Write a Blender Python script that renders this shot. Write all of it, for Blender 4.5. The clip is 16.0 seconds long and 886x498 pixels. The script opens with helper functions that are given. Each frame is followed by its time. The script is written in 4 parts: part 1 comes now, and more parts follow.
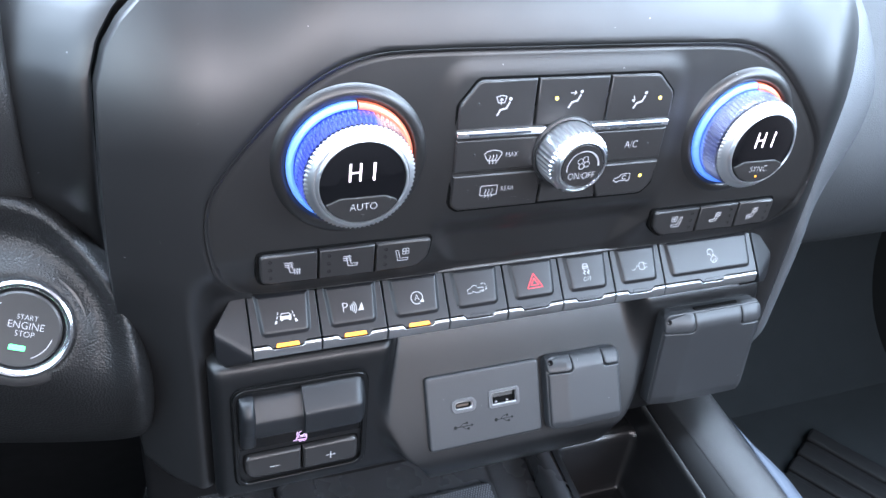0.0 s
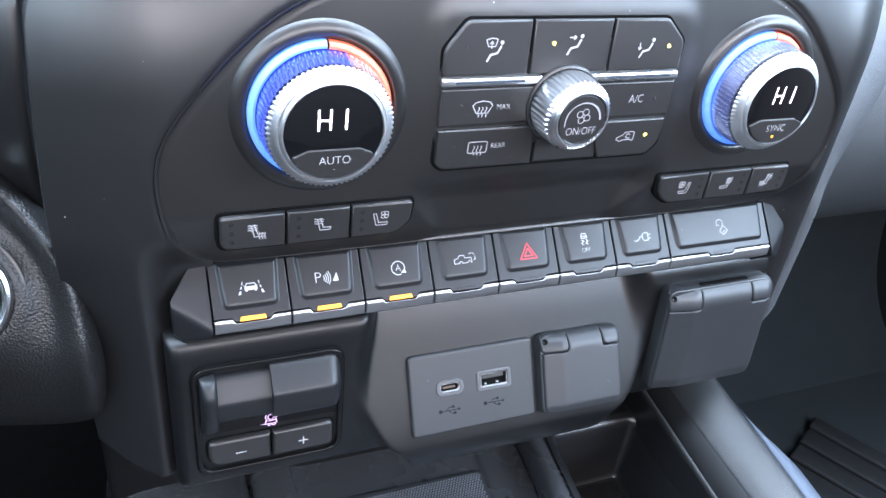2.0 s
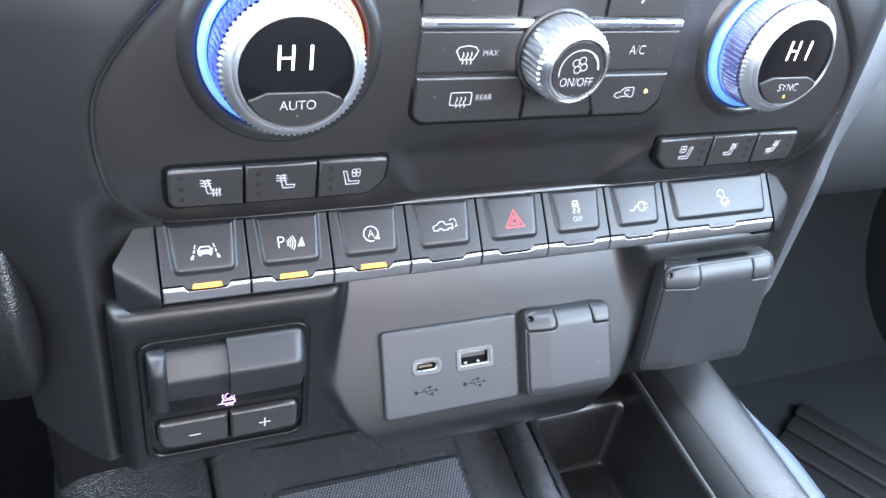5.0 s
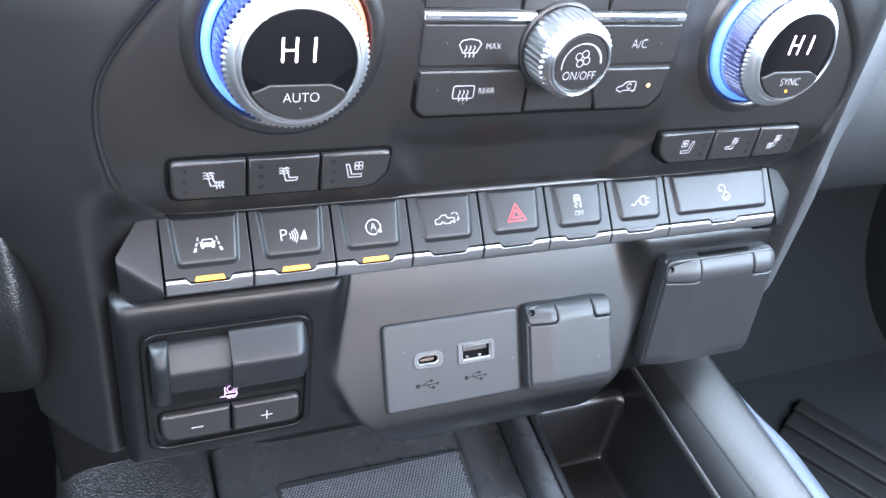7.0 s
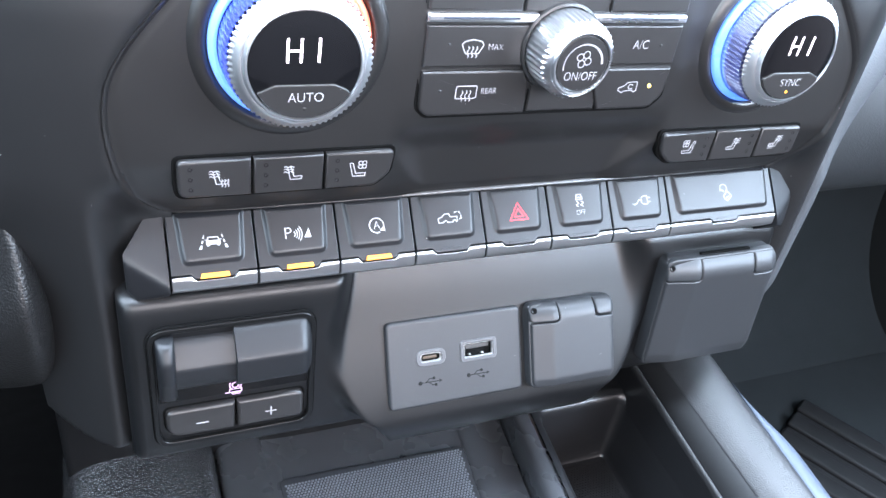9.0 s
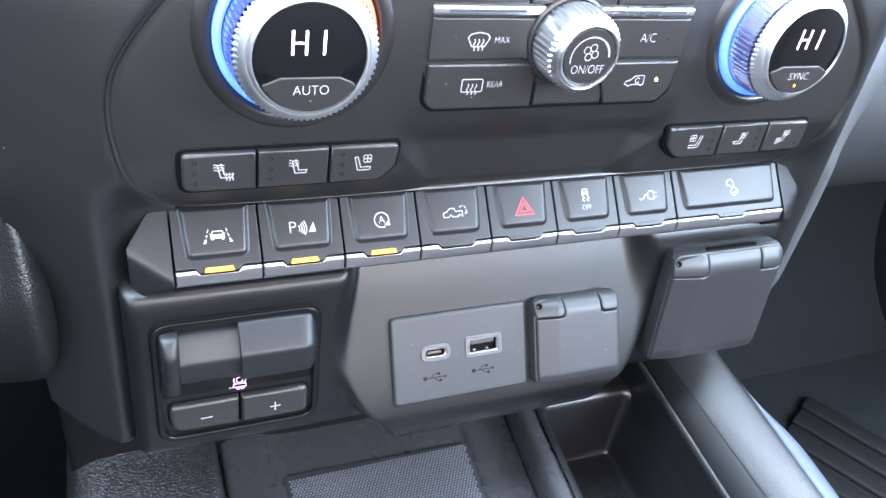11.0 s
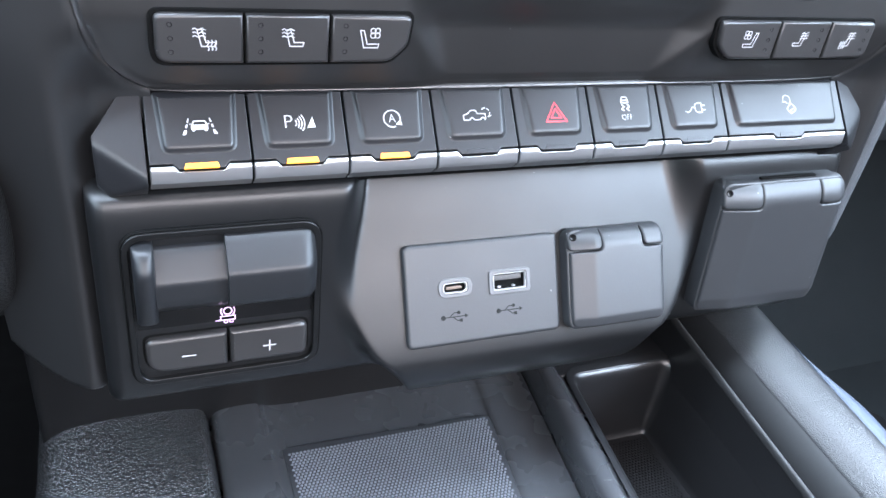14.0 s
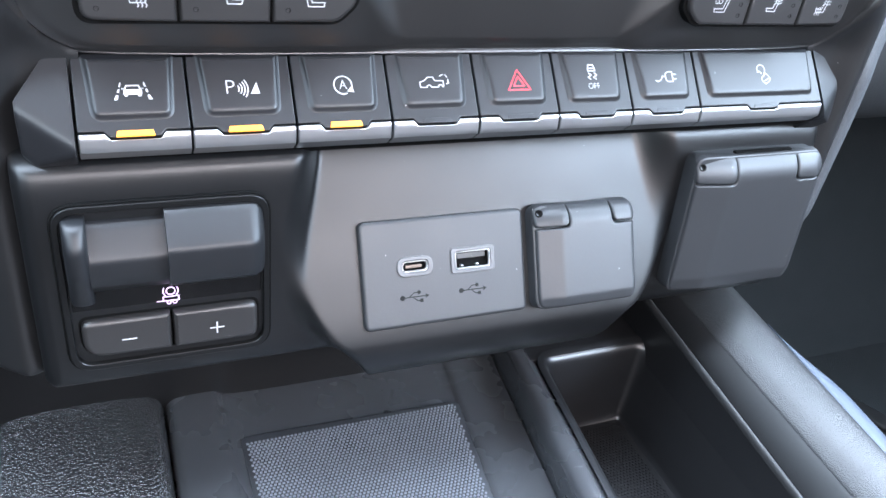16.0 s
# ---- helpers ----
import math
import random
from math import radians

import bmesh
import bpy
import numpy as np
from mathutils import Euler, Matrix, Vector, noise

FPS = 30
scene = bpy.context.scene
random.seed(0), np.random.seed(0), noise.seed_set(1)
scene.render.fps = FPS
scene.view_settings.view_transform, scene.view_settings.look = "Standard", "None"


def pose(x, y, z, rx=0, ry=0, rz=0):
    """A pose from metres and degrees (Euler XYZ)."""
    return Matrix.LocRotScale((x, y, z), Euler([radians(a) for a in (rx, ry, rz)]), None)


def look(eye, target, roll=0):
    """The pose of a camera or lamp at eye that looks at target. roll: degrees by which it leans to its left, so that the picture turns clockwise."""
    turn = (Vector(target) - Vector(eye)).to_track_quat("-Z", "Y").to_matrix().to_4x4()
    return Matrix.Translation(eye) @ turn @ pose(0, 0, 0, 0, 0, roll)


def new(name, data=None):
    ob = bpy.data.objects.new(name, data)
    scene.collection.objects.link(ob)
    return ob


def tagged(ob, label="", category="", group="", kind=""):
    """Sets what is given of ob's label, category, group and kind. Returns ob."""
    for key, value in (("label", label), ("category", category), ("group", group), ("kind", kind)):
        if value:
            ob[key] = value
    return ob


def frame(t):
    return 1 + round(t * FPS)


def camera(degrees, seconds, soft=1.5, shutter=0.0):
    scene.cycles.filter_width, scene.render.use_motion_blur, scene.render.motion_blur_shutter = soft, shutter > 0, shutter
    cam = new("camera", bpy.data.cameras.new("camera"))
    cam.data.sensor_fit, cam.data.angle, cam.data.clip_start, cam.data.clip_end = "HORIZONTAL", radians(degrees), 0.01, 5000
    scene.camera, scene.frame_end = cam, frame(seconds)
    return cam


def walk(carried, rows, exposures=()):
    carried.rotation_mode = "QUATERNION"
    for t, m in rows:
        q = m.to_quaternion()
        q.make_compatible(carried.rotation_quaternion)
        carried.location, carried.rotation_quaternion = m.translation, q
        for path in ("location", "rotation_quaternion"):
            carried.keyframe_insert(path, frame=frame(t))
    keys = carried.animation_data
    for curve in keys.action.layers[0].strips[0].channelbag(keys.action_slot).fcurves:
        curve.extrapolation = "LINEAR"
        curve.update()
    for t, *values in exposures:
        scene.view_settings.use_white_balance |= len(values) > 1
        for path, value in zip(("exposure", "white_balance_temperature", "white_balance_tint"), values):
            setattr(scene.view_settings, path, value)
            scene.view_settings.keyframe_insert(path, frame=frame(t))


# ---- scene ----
cam = camera(58.57, 16.0)
ROWS = [
    (0, -0.1730, -0.2525, 0.7322, -25.06, -33.70, 7.72),
    (0.5, -0.1732, -0.2535, 0.7330, -24.85, -33.79, 7.69),
    (1, -0.1737, -0.2525, 0.7306, -24.91, -33.92, 7.77),
    (1.5, -0.1691, -0.2486, 0.7240, -25.18, -34.16, 8.02),
    (2, -0.1575, -0.2338, 0.7060, -25.56, -34.49, 8.32),
    (2.5, -0.1471, -0.2161, 0.6912, -26.10, -34.94, 8.78),
    (3, -0.1459, -0.2138, 0.6854, -26.60, -35.20, 9.26),
    (3.5, -0.1453, -0.2136, 0.6846, -27.03, -35.32, 9.73),
    (4, -0.1449, -0.2140, 0.6835, -27.24, -35.36, 10.03),
    (6.5, -0.1469, -0.2166, 0.6832, -27.41, -35.75, 10.44),
    (7, -0.1468, -0.2161, 0.6826, -27.43, -35.77, 10.46),
    (7.5, -0.1461, -0.2169, 0.6838, -27.30, -35.83, 10.42),
    (8, -0.1467, -0.2175, 0.6847, -27.27, -35.85, 10.46),
    (8.5, -0.1477, -0.2192, 0.6848, -27.10, -35.87, 10.41),
    (9, -0.1474, -0.2190, 0.6842, -27.04, -35.85, 10.40),
    (11.5, -0.1479, -0.2178, 0.6821, -26.80, -36.15, 10.36),
    (12, -0.1483, -0.2179, 0.6818, -26.76, -36.08, 10.34),
    (12.5, -0.1480, -0.2178, 0.6808, -26.54, -35.76, 10.15),
    (13, -0.1473, -0.2158, 0.6604, -26.19, -35.16, 9.82),
    (13.5, -0.1441, -0.2142, 0.6403, -25.77, -34.32, 9.38),
    (14, -0.1399, -0.2108, 0.6214, -25.49, -33.53, 9.05),
    (14.5, -0.1374, -0.2102, 0.6212, -25.40, -32.91, 8.98),
    (15, -0.1357, -0.2093, 0.6168, -25.62, -32.81, 9.13),
    (15.5, -0.1329, -0.2082, 0.6113, -26.09, -33.22, 9.33),
    (16, -0.1268, -0.2066, 0.6102, -26.84, -33.89, 9.45),
]
walk(cam, [(t, pose(x, y, z, 0, 0, yaw) @ pose(0, 0, 0, 90 + pitch) @ pose(0, 0, 0, 0, 0, roll)) for t, x, y, z, yaw, pitch, roll in ROWS],
     exposures=[(t, s, k, 10) for t, s, k in ((0.0, 0.31, 5860), (1.5, 0.30, 5860), (3.0, 0.50, 5900), (4.2, 0.83, 6000), (6.5, 0.89, 6000), (12.5, 0.90, 6000), (14.0, 0.88, 6000), (16.0, 0.82, 6000))])

# ---- world and light ----
world = bpy.data.worlds.new("sky")
scene.world = world
world.use_nodes = True
sky = world.node_tree.nodes.new("ShaderNodeTexSky")
sky.sky_type, sky.sun_disc, sky.sun_elevation, sky.sun_rotation = "NISHITA", False, radians(48), radians(200)
world.node_tree.links.new(sky.outputs[0], world.node_tree.nodes["Background"].inputs[0])
world.node_tree.nodes["Background"].inputs[1].default_value = 0.05


def window_light(name, eye, target, w, h, watts, colour):
    lamp = bpy.data.lights.new(name, "AREA")
    lamp.shape, lamp.size, lamp.size_y, lamp.energy, lamp.color = "RECTANGLE", w, h, watts, colour
    ob = new(name, lamp)
    ob.matrix_world = look(eye, target)
    return ob


window_light("windscreen_light", (0.0, 0.12, 1.03), (0.0, -0.45, 0.21), 1.30, 0.64, 50.0, (0.76, 0.87, 1.0))
window_light("passenger_window_light", (0.69, -0.16, 0.93), (0.0, -0.10, 0.45), 0.96, 0.42, 14.0, (0.72, 0.86, 1.0))
window_light("rear_passenger_window_light", (0.69, -0.76, 0.98), (0.0, -0.1, 0.45), 0.44, 0.36, 9.0, (0.74, 0.86, 1.0))
window_light("driver_window_light", (-0.69, -0.22, 0.95), (0.0, -0.05, 0.52), 0.80, 0.40, 5.5, (0.74, 0.88, 1.0))
window_light("rear_driver_window_light", (-0.69, -0.76, 0.98), (0.0, -0.1, 0.55), 0.32, 0.32, 2.0, (0.90, 0.97, 0.96))
window_light("rear_window_light", (0.05, -1.02, 1.0), (0.0, 0.0, 0.6), 1.1, 0.28, 11.5, (1.0, 0.90, 0.88))


# ---- materials ----
def material(name, colour, rough, metal=0.0, grain=0.0, grain_scale=900.0, relief=0.0, mottle=0.12, dust=0.0, emit=0.0, coat=0.0, cells=False, spec=0.5, glow=None):
    """Grain: relief in metres; mottle: change of brightness in patches; dust: share of pale specks."""
    m = bpy.data.materials.new(name)
    m.use_nodes = True
    nt = m.node_tree
    b = nt.nodes["Principled BSDF"]
    b.inputs["Metallic"].default_value, b.inputs["Specular IOR Level"].default_value = metal, spec
    b.inputs["Coat Weight"].default_value, b.inputs["Coat Roughness"].default_value = coat, 0.08
    co = nt.nodes.new("ShaderNodeTexCoord")
    geo = nt.nodes.new("ShaderNodeNewGeometry")

    def tex(kind, scale):
        n = nt.nodes.new(kind)
        n.inputs["Scale"].default_value = scale
        nt.links.new(geo.outputs["Position"], n.inputs["Vector"])
        return n

    def mix(a, c, fac):
        n = nt.nodes.new("ShaderNodeMix")
        n.data_type = "RGBA"
        for slot, v in ((6, a), (7, c)):
            if isinstance(v, tuple):
                n.inputs[slot].default_value = (*v, 1)
            else:
                nt.links.new(v, n.inputs[slot])
        nt.links.new(fac, n.inputs[0])
        return n.outputs[2]

    patch = tex("ShaderNodeTexNoise", 28.0)
    patch.inputs["Detail"].default_value = 5.0
    dark, light = tuple(c * (1 - mottle) for c in colour), tuple(min(1.0, c * (1 + mottle)) for c in colour)
    col = mix(dark, light, patch.outputs[0])
    ramp = nt.nodes.new("ShaderNodeMapRange")
    ramp.inputs[3].default_value, ramp.inputs[4].default_value = rough * 0.88, min(1.0, rough * 1.14)
    nt.links.new(tex("ShaderNodeTexNoise", 60.0).outputs[0], ramp.inputs[0])
    nt.links.new(ramp.outputs[0], b.inputs["Roughness"])
    if dust:
        v = tex("ShaderNodeTexVoronoi", 300.0)
        size = nt.nodes.new("ShaderNodeMath")
        size.operation = "MULTIPLY"
        pick = nt.nodes.new("ShaderNodeSeparateColor")
        nt.links.new(v.outputs["Color"], pick.inputs[0])
        power = nt.nodes.new("ShaderNodeMath")
        power.operation = "POWER"
        power.inputs[1].default_value = 14.0
        nt.links.new(pick.outputs[0], power.inputs[0])
        size.inputs[1].default_value = dust * 1.25
        nt.links.new(power.outputs[0], size.inputs[0])
        less = nt.nodes.new("ShaderNodeMath")
        less.operation = "LESS_THAN"
        nt.links.new(v.outputs["Distance"], less.inputs[0])
        nt.links.new(size.outputs[0], less.inputs[1])
        col = mix(col, (0.42, 0.42, 0.42), less.outputs[0])
    nt.links.new(col, b.inputs["Base Color"])
    if relief:
        bump = nt.nodes.new("ShaderNodeBump")
        bump.inputs["Distance"].default_value, bump.inputs["Strength"].default_value = relief, 1.0
        if cells:
            t = tex("ShaderNodeTexVoronoi", grain_scale)
            t.feature = "F1"
            nt.links.new(t.outputs["Distance"], bump.inputs["Height"])
            bump.invert = True
        else:
            t = tex("ShaderNodeTexNoise", grain_scale)
            t.inputs["Detail"].default_value = 3.0
            nt.links.new(t.outputs[0], bump.inputs["Height"])
        nt.links.new(bump.outputs[0], b.inputs["Normal"])
    if emit:
        b.inputs["Emission Color"].default_value, b.inputs["Emission Strength"].default_value = (*(glow or colour), 1), emit
    return m


PANEL = material("satin_black_panel", (0.0088, 0.0088, 0.0093), 0.37, grain_scale=2600, relief=0.00002, dust=0.065, spec=0.72)
BEZEL = material("climate_bezel", (0.0088, 0.0082, 0.0081), 0.36, grain_scale=2600, relief=0.00002, dust=0.060, spec=0.9)
KEY = material("key_black", (0.0170, 0.0160, 0.0160), 0.38, grain_scale=3000, relief=0.000015, dust=0.050, spec=0.68)
BRAKE_BLACK = material("brake_unit_black", (0.0036, 0.0037, 0.0039), 0.36, grain_scale=3000, relief=0.000015, dust=0.060, spec=0.32)
LEVER = material("brake_lever_grey", (0.0082, 0.0088, 0.0102), 0.42, grain_scale=3000, relief=0.000015, dust=0.065, spec=0.45)
BRAKE_FACE = material("brake_unit_face", (0.0025, 0.0025, 0.0027), 0.24, dust=0.050, spec=0.3)
TILE = material("switch_slate", (0.0098, 0.0100, 0.0114), 0.38, grain_scale=3000, relief=0.000015, dust=0.050, spec=0.46)
FASCIA = material("lower_fascia_grey", (0.0043, 0.0045, 0.0050), 0.37, grain_scale=2600, relief=0.00002, dust=0.060, spec=0.46)
COVER = material("outlet_cover_grey", (0.0215, 0.0226, 0.0246), 0.42, grain_scale=1200, relief=0.000025, dust=0.050)
DARK = material("deep_black_plastic", (0.003, 0.003, 0.0034), 0.5, mottle=0.2, spec=0.3)
GAP = material("gap_black", (0.002, 0.002, 0.002), 0.8, spec=0.1)
LEATHER = material("grained_vinyl", (0.0098, 0.0096, 0.0098), 0.38, spec=0.5, grain_scale=1050, relief=0.00024, cells=True)
PEBBLE = material("pebbled_vinyl", (0.0250, 0.0255, 0.0268), 0.22, grain_scale=1100, relief=0.00062, cells=True, spec=1.0)
ARM = material("arm_pad_vinyl", (0.0170, 0.0172, 0.0178), 0.38, grain_scale=1800, relief=0.00016, cells=True)
# Mat dots paler, base darker: shade between the dots put into the colour.
RUBBER = material("rubber_mat_pale_dots", (0.120, 0.128, 0.145), 0.30, mottle=0.25)
MAT_BASE = material("rubber_mat_shaded_base", (0.018, 0.019, 0.022), 0.55, mottle=0.25)
# Same plastic as TRAY; light on the deck is put into its colour.
DECK = material("lit_console_plastic", (0.0330, 0.0340, 0.0370), 0.27, grain_scale=2600, relief=0.00002, spec=0.8)
FLOOR_RUBBER = material("floor_mat_rubber", (0.0100, 0.0104, 0.0110), 0.65, spec=0.2)
# Same plastic as DECK; shade inside the tray is put into its colour.
TRAY = material("shaded_console_plastic", (0.0105, 0.0105, 0.0113), 0.29, grain_scale=2600, relief=0.00002, dust=0.040, spec=0.6)
CHROME = material("bright_chrome", (0.74, 0.75, 0.77), 0.28, metal=1.0, mottle=0.03)
SATIN = material("satin_silver", (0.48, 0.485, 0.495), 0.36, metal=1.0, mottle=0.06)
TRIM = material("brushed_side_trim", (0.055, 0.066, 0.088), 0.58, metal=0.5, mottle=0.08)
GLASS = material("display_glass", (0.004, 0.004, 0.005), 0.06, coat=0.5, mottle=0.0)
ICON = material("white_print", (0.48, 0.48, 0.49), 0.5, mottle=0.04)
# Hazard print with a weak glow put into it.
RED = material("red_glowing_print", (0.75, 0.03, 0.05), 0.5, mottle=0.04, emit=0.25)
MOULD = material("moulded_symbol", (0.006, 0.006, 0.006), 0.7, spec=0.2)
PORT = material("port_rim_grey", (0.070, 0.070, 0.073), 0.36, mottle=0.06)
SHELL = material("port_shell_metal", (0.42, 0.415, 0.41), 0.34, metal=1.0)
TONGUE = material("port_tongue", (0.030, 0.029, 0.028), 0.4)
COPPER = material("contact_brass", (0.105, 0.085, 0.072), 0.4, metal=1.0)
DIGIT = material("display_digit", (1.0, 0.84, 0.88), 0.4, emit=2.6, mottle=0.0)
AMBER = material("amber_lamp", (0.8, 0.31, 0.025), 0.4, emit=1.25, mottle=0.0)
YELLOW = material("yellow_lamp", (1.0, 0.72, 0.12), 0.4, emit=3.0, mottle=0.0)
PINK = material("trailer_lamp", (1.0, 0.66, 1.0), 0.4, emit=0.42, mottle=0.0)
GREEN = material("green_lamp", (0.15, 1.0, 0.35), 0.4, emit=1.6, mottle=0.0)
RING = material("satin_dial_ring", (0.64, 0.65, 0.67), 0.42, metal=1.0, mottle=0.04)
POLISHED = material("polished_chrome", (0.56, 0.57, 0.59), 0.24, metal=1.0, mottle=0.03)
# Blue and red guide light is put into these grips' colour and glow.
SILVER_GRIP = material("silver_grip_glowing_blue", (0.58, 0.60, 0.74), 0.18, metal=0.9, mottle=0.0, emit=0.07, glow=(0.03, 0.06, 1.0))
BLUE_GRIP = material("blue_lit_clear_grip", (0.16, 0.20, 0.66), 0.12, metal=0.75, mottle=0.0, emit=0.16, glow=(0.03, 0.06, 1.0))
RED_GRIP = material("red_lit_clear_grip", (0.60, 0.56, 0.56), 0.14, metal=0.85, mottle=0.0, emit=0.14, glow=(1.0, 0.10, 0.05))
PASSENGER = material("passenger_dash_vinyl", (0.022, 0.024, 0.026), 0.50, grain_scale=900, relief=0.0001, cells=True)
BLUE_GLOW = material("blue_light_guide", (0.20, 0.32, 0.54), 0.28, emit=0.75, mottle=0.0, glow=(0.06, 0.22, 1.0))
RED_GLOW = material("red_light_guide", (0.52, 0.16, 0.09), 0.22, emit=0.65, mottle=0.0, glow=(1.0, 0.09, 0.03))
BEAD = material("padded_edge_vinyl", (0.060, 0.064, 0.070), 0.45, grain_scale=1000, relief=0.00016, cells=True)
LIP = material("matte_tray_lip", (0.018, 0.018, 0.0185), 0.62, grain_scale=2000, relief=0.00004)
# Arm pad's inner slope, darker and smoother than its top.
PAD_SLOPE = material("dark_smooth_slope", (0.0080, 0.0080, 0.0085), 0.45, spec=0.4, dust=0.050)
CARPET = material("black_carpet", (0.0180, 0.0212, 0.0228), 0.95, spec=0.10, grain_scale=900, relief=0.0012)
HEADLINER = material("grey_headliner", (0.36, 0.285, 0.265), 0.9, grain_scale=900, relief=0.0004)
DOOR_LEFT = material("driver_door_trim", (0.022, 0.024, 0.026), 0.7, grain_scale=900, relief=0.0003)
DOOR_RIGHT = material("passenger_door_trim", (0.0160, 0.0180, 0.0184), 0.8, grain_scale=900, relief=0.0003, spec=0.15)
# Unseen rear surfaces, toned for what the stack's face reflects.
REAR_TRIM = material("rear_reflector_trim", (0.080, 0.069, 0.066), 0.8, grain_scale=900, relief=0.0003)
REAR_CARPET = material("grey_rear_carpet", (0.024, 0.023, 0.022), 0.95, spec=0.15, grain_scale=900, relief=0.0012)
CABIN = material("cabin_trim", (0.016, 0.0165, 0.017), 0.6, grain_scale=900, relief=0.0003)

MM = 0.001


# ---- builders ----
def leaning(x, y, z, lean):
    """A frame on a face that leans back: x to the right, y up along the face, z out of it. Millimetres."""
    a = radians(lean)
    m = Matrix(((1, 0, 0, x * MM), (0, math.sin(a), -math.cos(a), y * MM), (0, math.cos(a), math.sin(a), z * MM), (0, 0, 0, 1)))
    return m


def thing(name, m, label, category, group="", kind=""):
    ob = tagged(new(name), label, category, group, kind)
    ob.empty_display_size = 0.01
    ob.matrix_world = m
    return ob


def part(name, bm, mat, parent=None, label="", smooth=35, at=None):
    """Links a bmesh, in millimetres, as one mesh object."""
    bmesh.ops.remove_doubles(bm, verts=bm.verts, dist=0.004)
    bmesh.ops.scale(bm, vec=(MM, MM, MM), verts=bm.verts)
    bmesh.ops.recalc_face_normals(bm, faces=bm.faces)
    me = bpy.data.meshes.new(name)
    bm.to_mesh(me)
    bm.free()
    me.materials.append(mat)
    for p in me.polygons:
        p.use_smooth = True
    me.set_sharp_from_angle(angle=radians(smooth))
    ob = new(name, me)
    if parent:
        ob.parent = parent
    if at:
        ob.matrix_basis = at
    if label:
        tagged(ob, label)
    return ob


def rounded(points, r, seg=5):
    """A polygon with rounded corners; r is one radius or one for each corner."""
    out, n = [], len(points)
    for i, p in enumerate(points):
        a, b, c = Vector(points[i - 1]), Vector(p), Vector(points[(i + 1) % n])
        rad = r[i] if isinstance(r, (list, tuple)) else r
        u, w = (a - b), (c - b)
        if rad <= 0 or u.length < 1e-6 or w.length < 1e-6:
            out.append(tuple(b))
            continue
        half = u.angle(w) / 2
        cut = min(rad / max(math.tan(half), 1e-3), 0.49 * u.length, 0.49 * w.length)
        p0, p1 = b + u.normalized() * cut, b + w.normalized() * cut
        for k in range(seg + 1):
            s = k / seg
            out.append(tuple((1 - s) ** 2 * p0 + 2 * s * (1 - s) * b + s * s * p1))
    return out


def densify(poly, step):
    """The polygon with its long sides cut into short ones."""
    out, n = [], len(poly)
    for i, (x, v) in enumerate(poly):
        bx, bv = poly[(i + 1) % n]
        k = max(1, math.ceil(math.hypot(bx - x, bv - v) / step))
        out += [(x + (bx - x) * j / k, v + (bv - v) * j / k) for j in range(k)]
    return out


def rect(x0, v0, x1, v1, r=1.0, seg=5):
    return rounded([(x0, v0), (x1, v0), (x1, v1), (x0, v1)], r, seg)


def inset(poly, d):
    """The polygon moved inwards by d; corners that would turn over are drawn together."""
    n = len(poly)
    turn = 1 if sum(poly[i - 1][0] * poly[i][1] - poly[i][0] * poly[i - 1][1] for i in range(n)) > 0 else -1
    out = []
    for i in range(n):
        a, b, c = Vector(poly[i - 1]), Vector(poly[i]), Vector(poly[(i + 1) % n])
        e, f = (b - a), (c - b)
        e = e.normalized() if e.length > 1e-9 else f.normalized()
        f = f.normalized() if f.length > 1e-9 else e
        na, nb = Vector((-e.y, e.x)) * turn, Vector((-f.y, f.x)) * turn
        k = na + nb
        k = k / max(0.35, k.length_squared / 2) if k.length > 1e-6 else na
        out.append(b + k * d)
    for _ in range(12):
        crossed = False
        for i in range(n):
            old = Vector(poly[(i + 1) % n]) - Vector(poly[i])
            now = out[(i + 1) % n] - out[i]
            if old.dot(now) < -1e-9:
                m = (out[(i + 1) % n] + out[i]) / 2
                out[i], out[(i + 1) % n], crossed = m.copy(), m.copy(), True
        if not crossed:
            break
    return [tuple(p) for p in out]


def clean(poly):
    """The polygon without points that coincide."""
    out = []
    for p in poly:
        if not out or math.hypot(p[0] - out[-1][0], p[1] - out[-1][1]) > 0.01:
            out.append(p)
    if math.hypot(out[0][0] - out[-1][0], out[0][1] - out[-1][1]) < 0.01:
        out.pop()
    return out


def rings(bm, loops, cap_first=False, cap_last=True):
    vs = [[bm.verts.new(p) for p in loop] for loop in loops]
    n = len(vs[0])
    for a, b in zip(vs, vs[1:]):
        for i in range(n):
            bm.faces.new((a[i], a[(i + 1) % n], b[(i + 1) % n], b[i]))
    if cap_last:
        bm.faces.new(vs[-1])
    if cap_first:
        bm.faces.new(vs[0])
    return vs


def slab(bm, poly, n0, n1, bevel=0.6, seg=3, draft=0.0):
    """A plate over the polygon from n0 to n1, with a rounded front edge."""
    poly = clean(poly)
    loops = [[(x, v, n0) for x, v in poly]]
    for k in range(seg + 1):
        a = math.pi / 2 * k / seg
        d = draft + bevel * (1 - math.cos(a))
        loops.append([(x, v, n1 - bevel + bevel * math.sin(a)) for x, v in inset(poly, d)])
    loops.append([(x, v, n1) for x, v in inset(poly, draft + bevel + 0.22)])
    rings(bm, loops, cap_first=True)
    return bm


def plate(poly, n0, n1, bevel=0.6, seg=3, draft=0.0):
    return slab(bmesh.new(), poly, n0, n1, bevel, seg, draft)


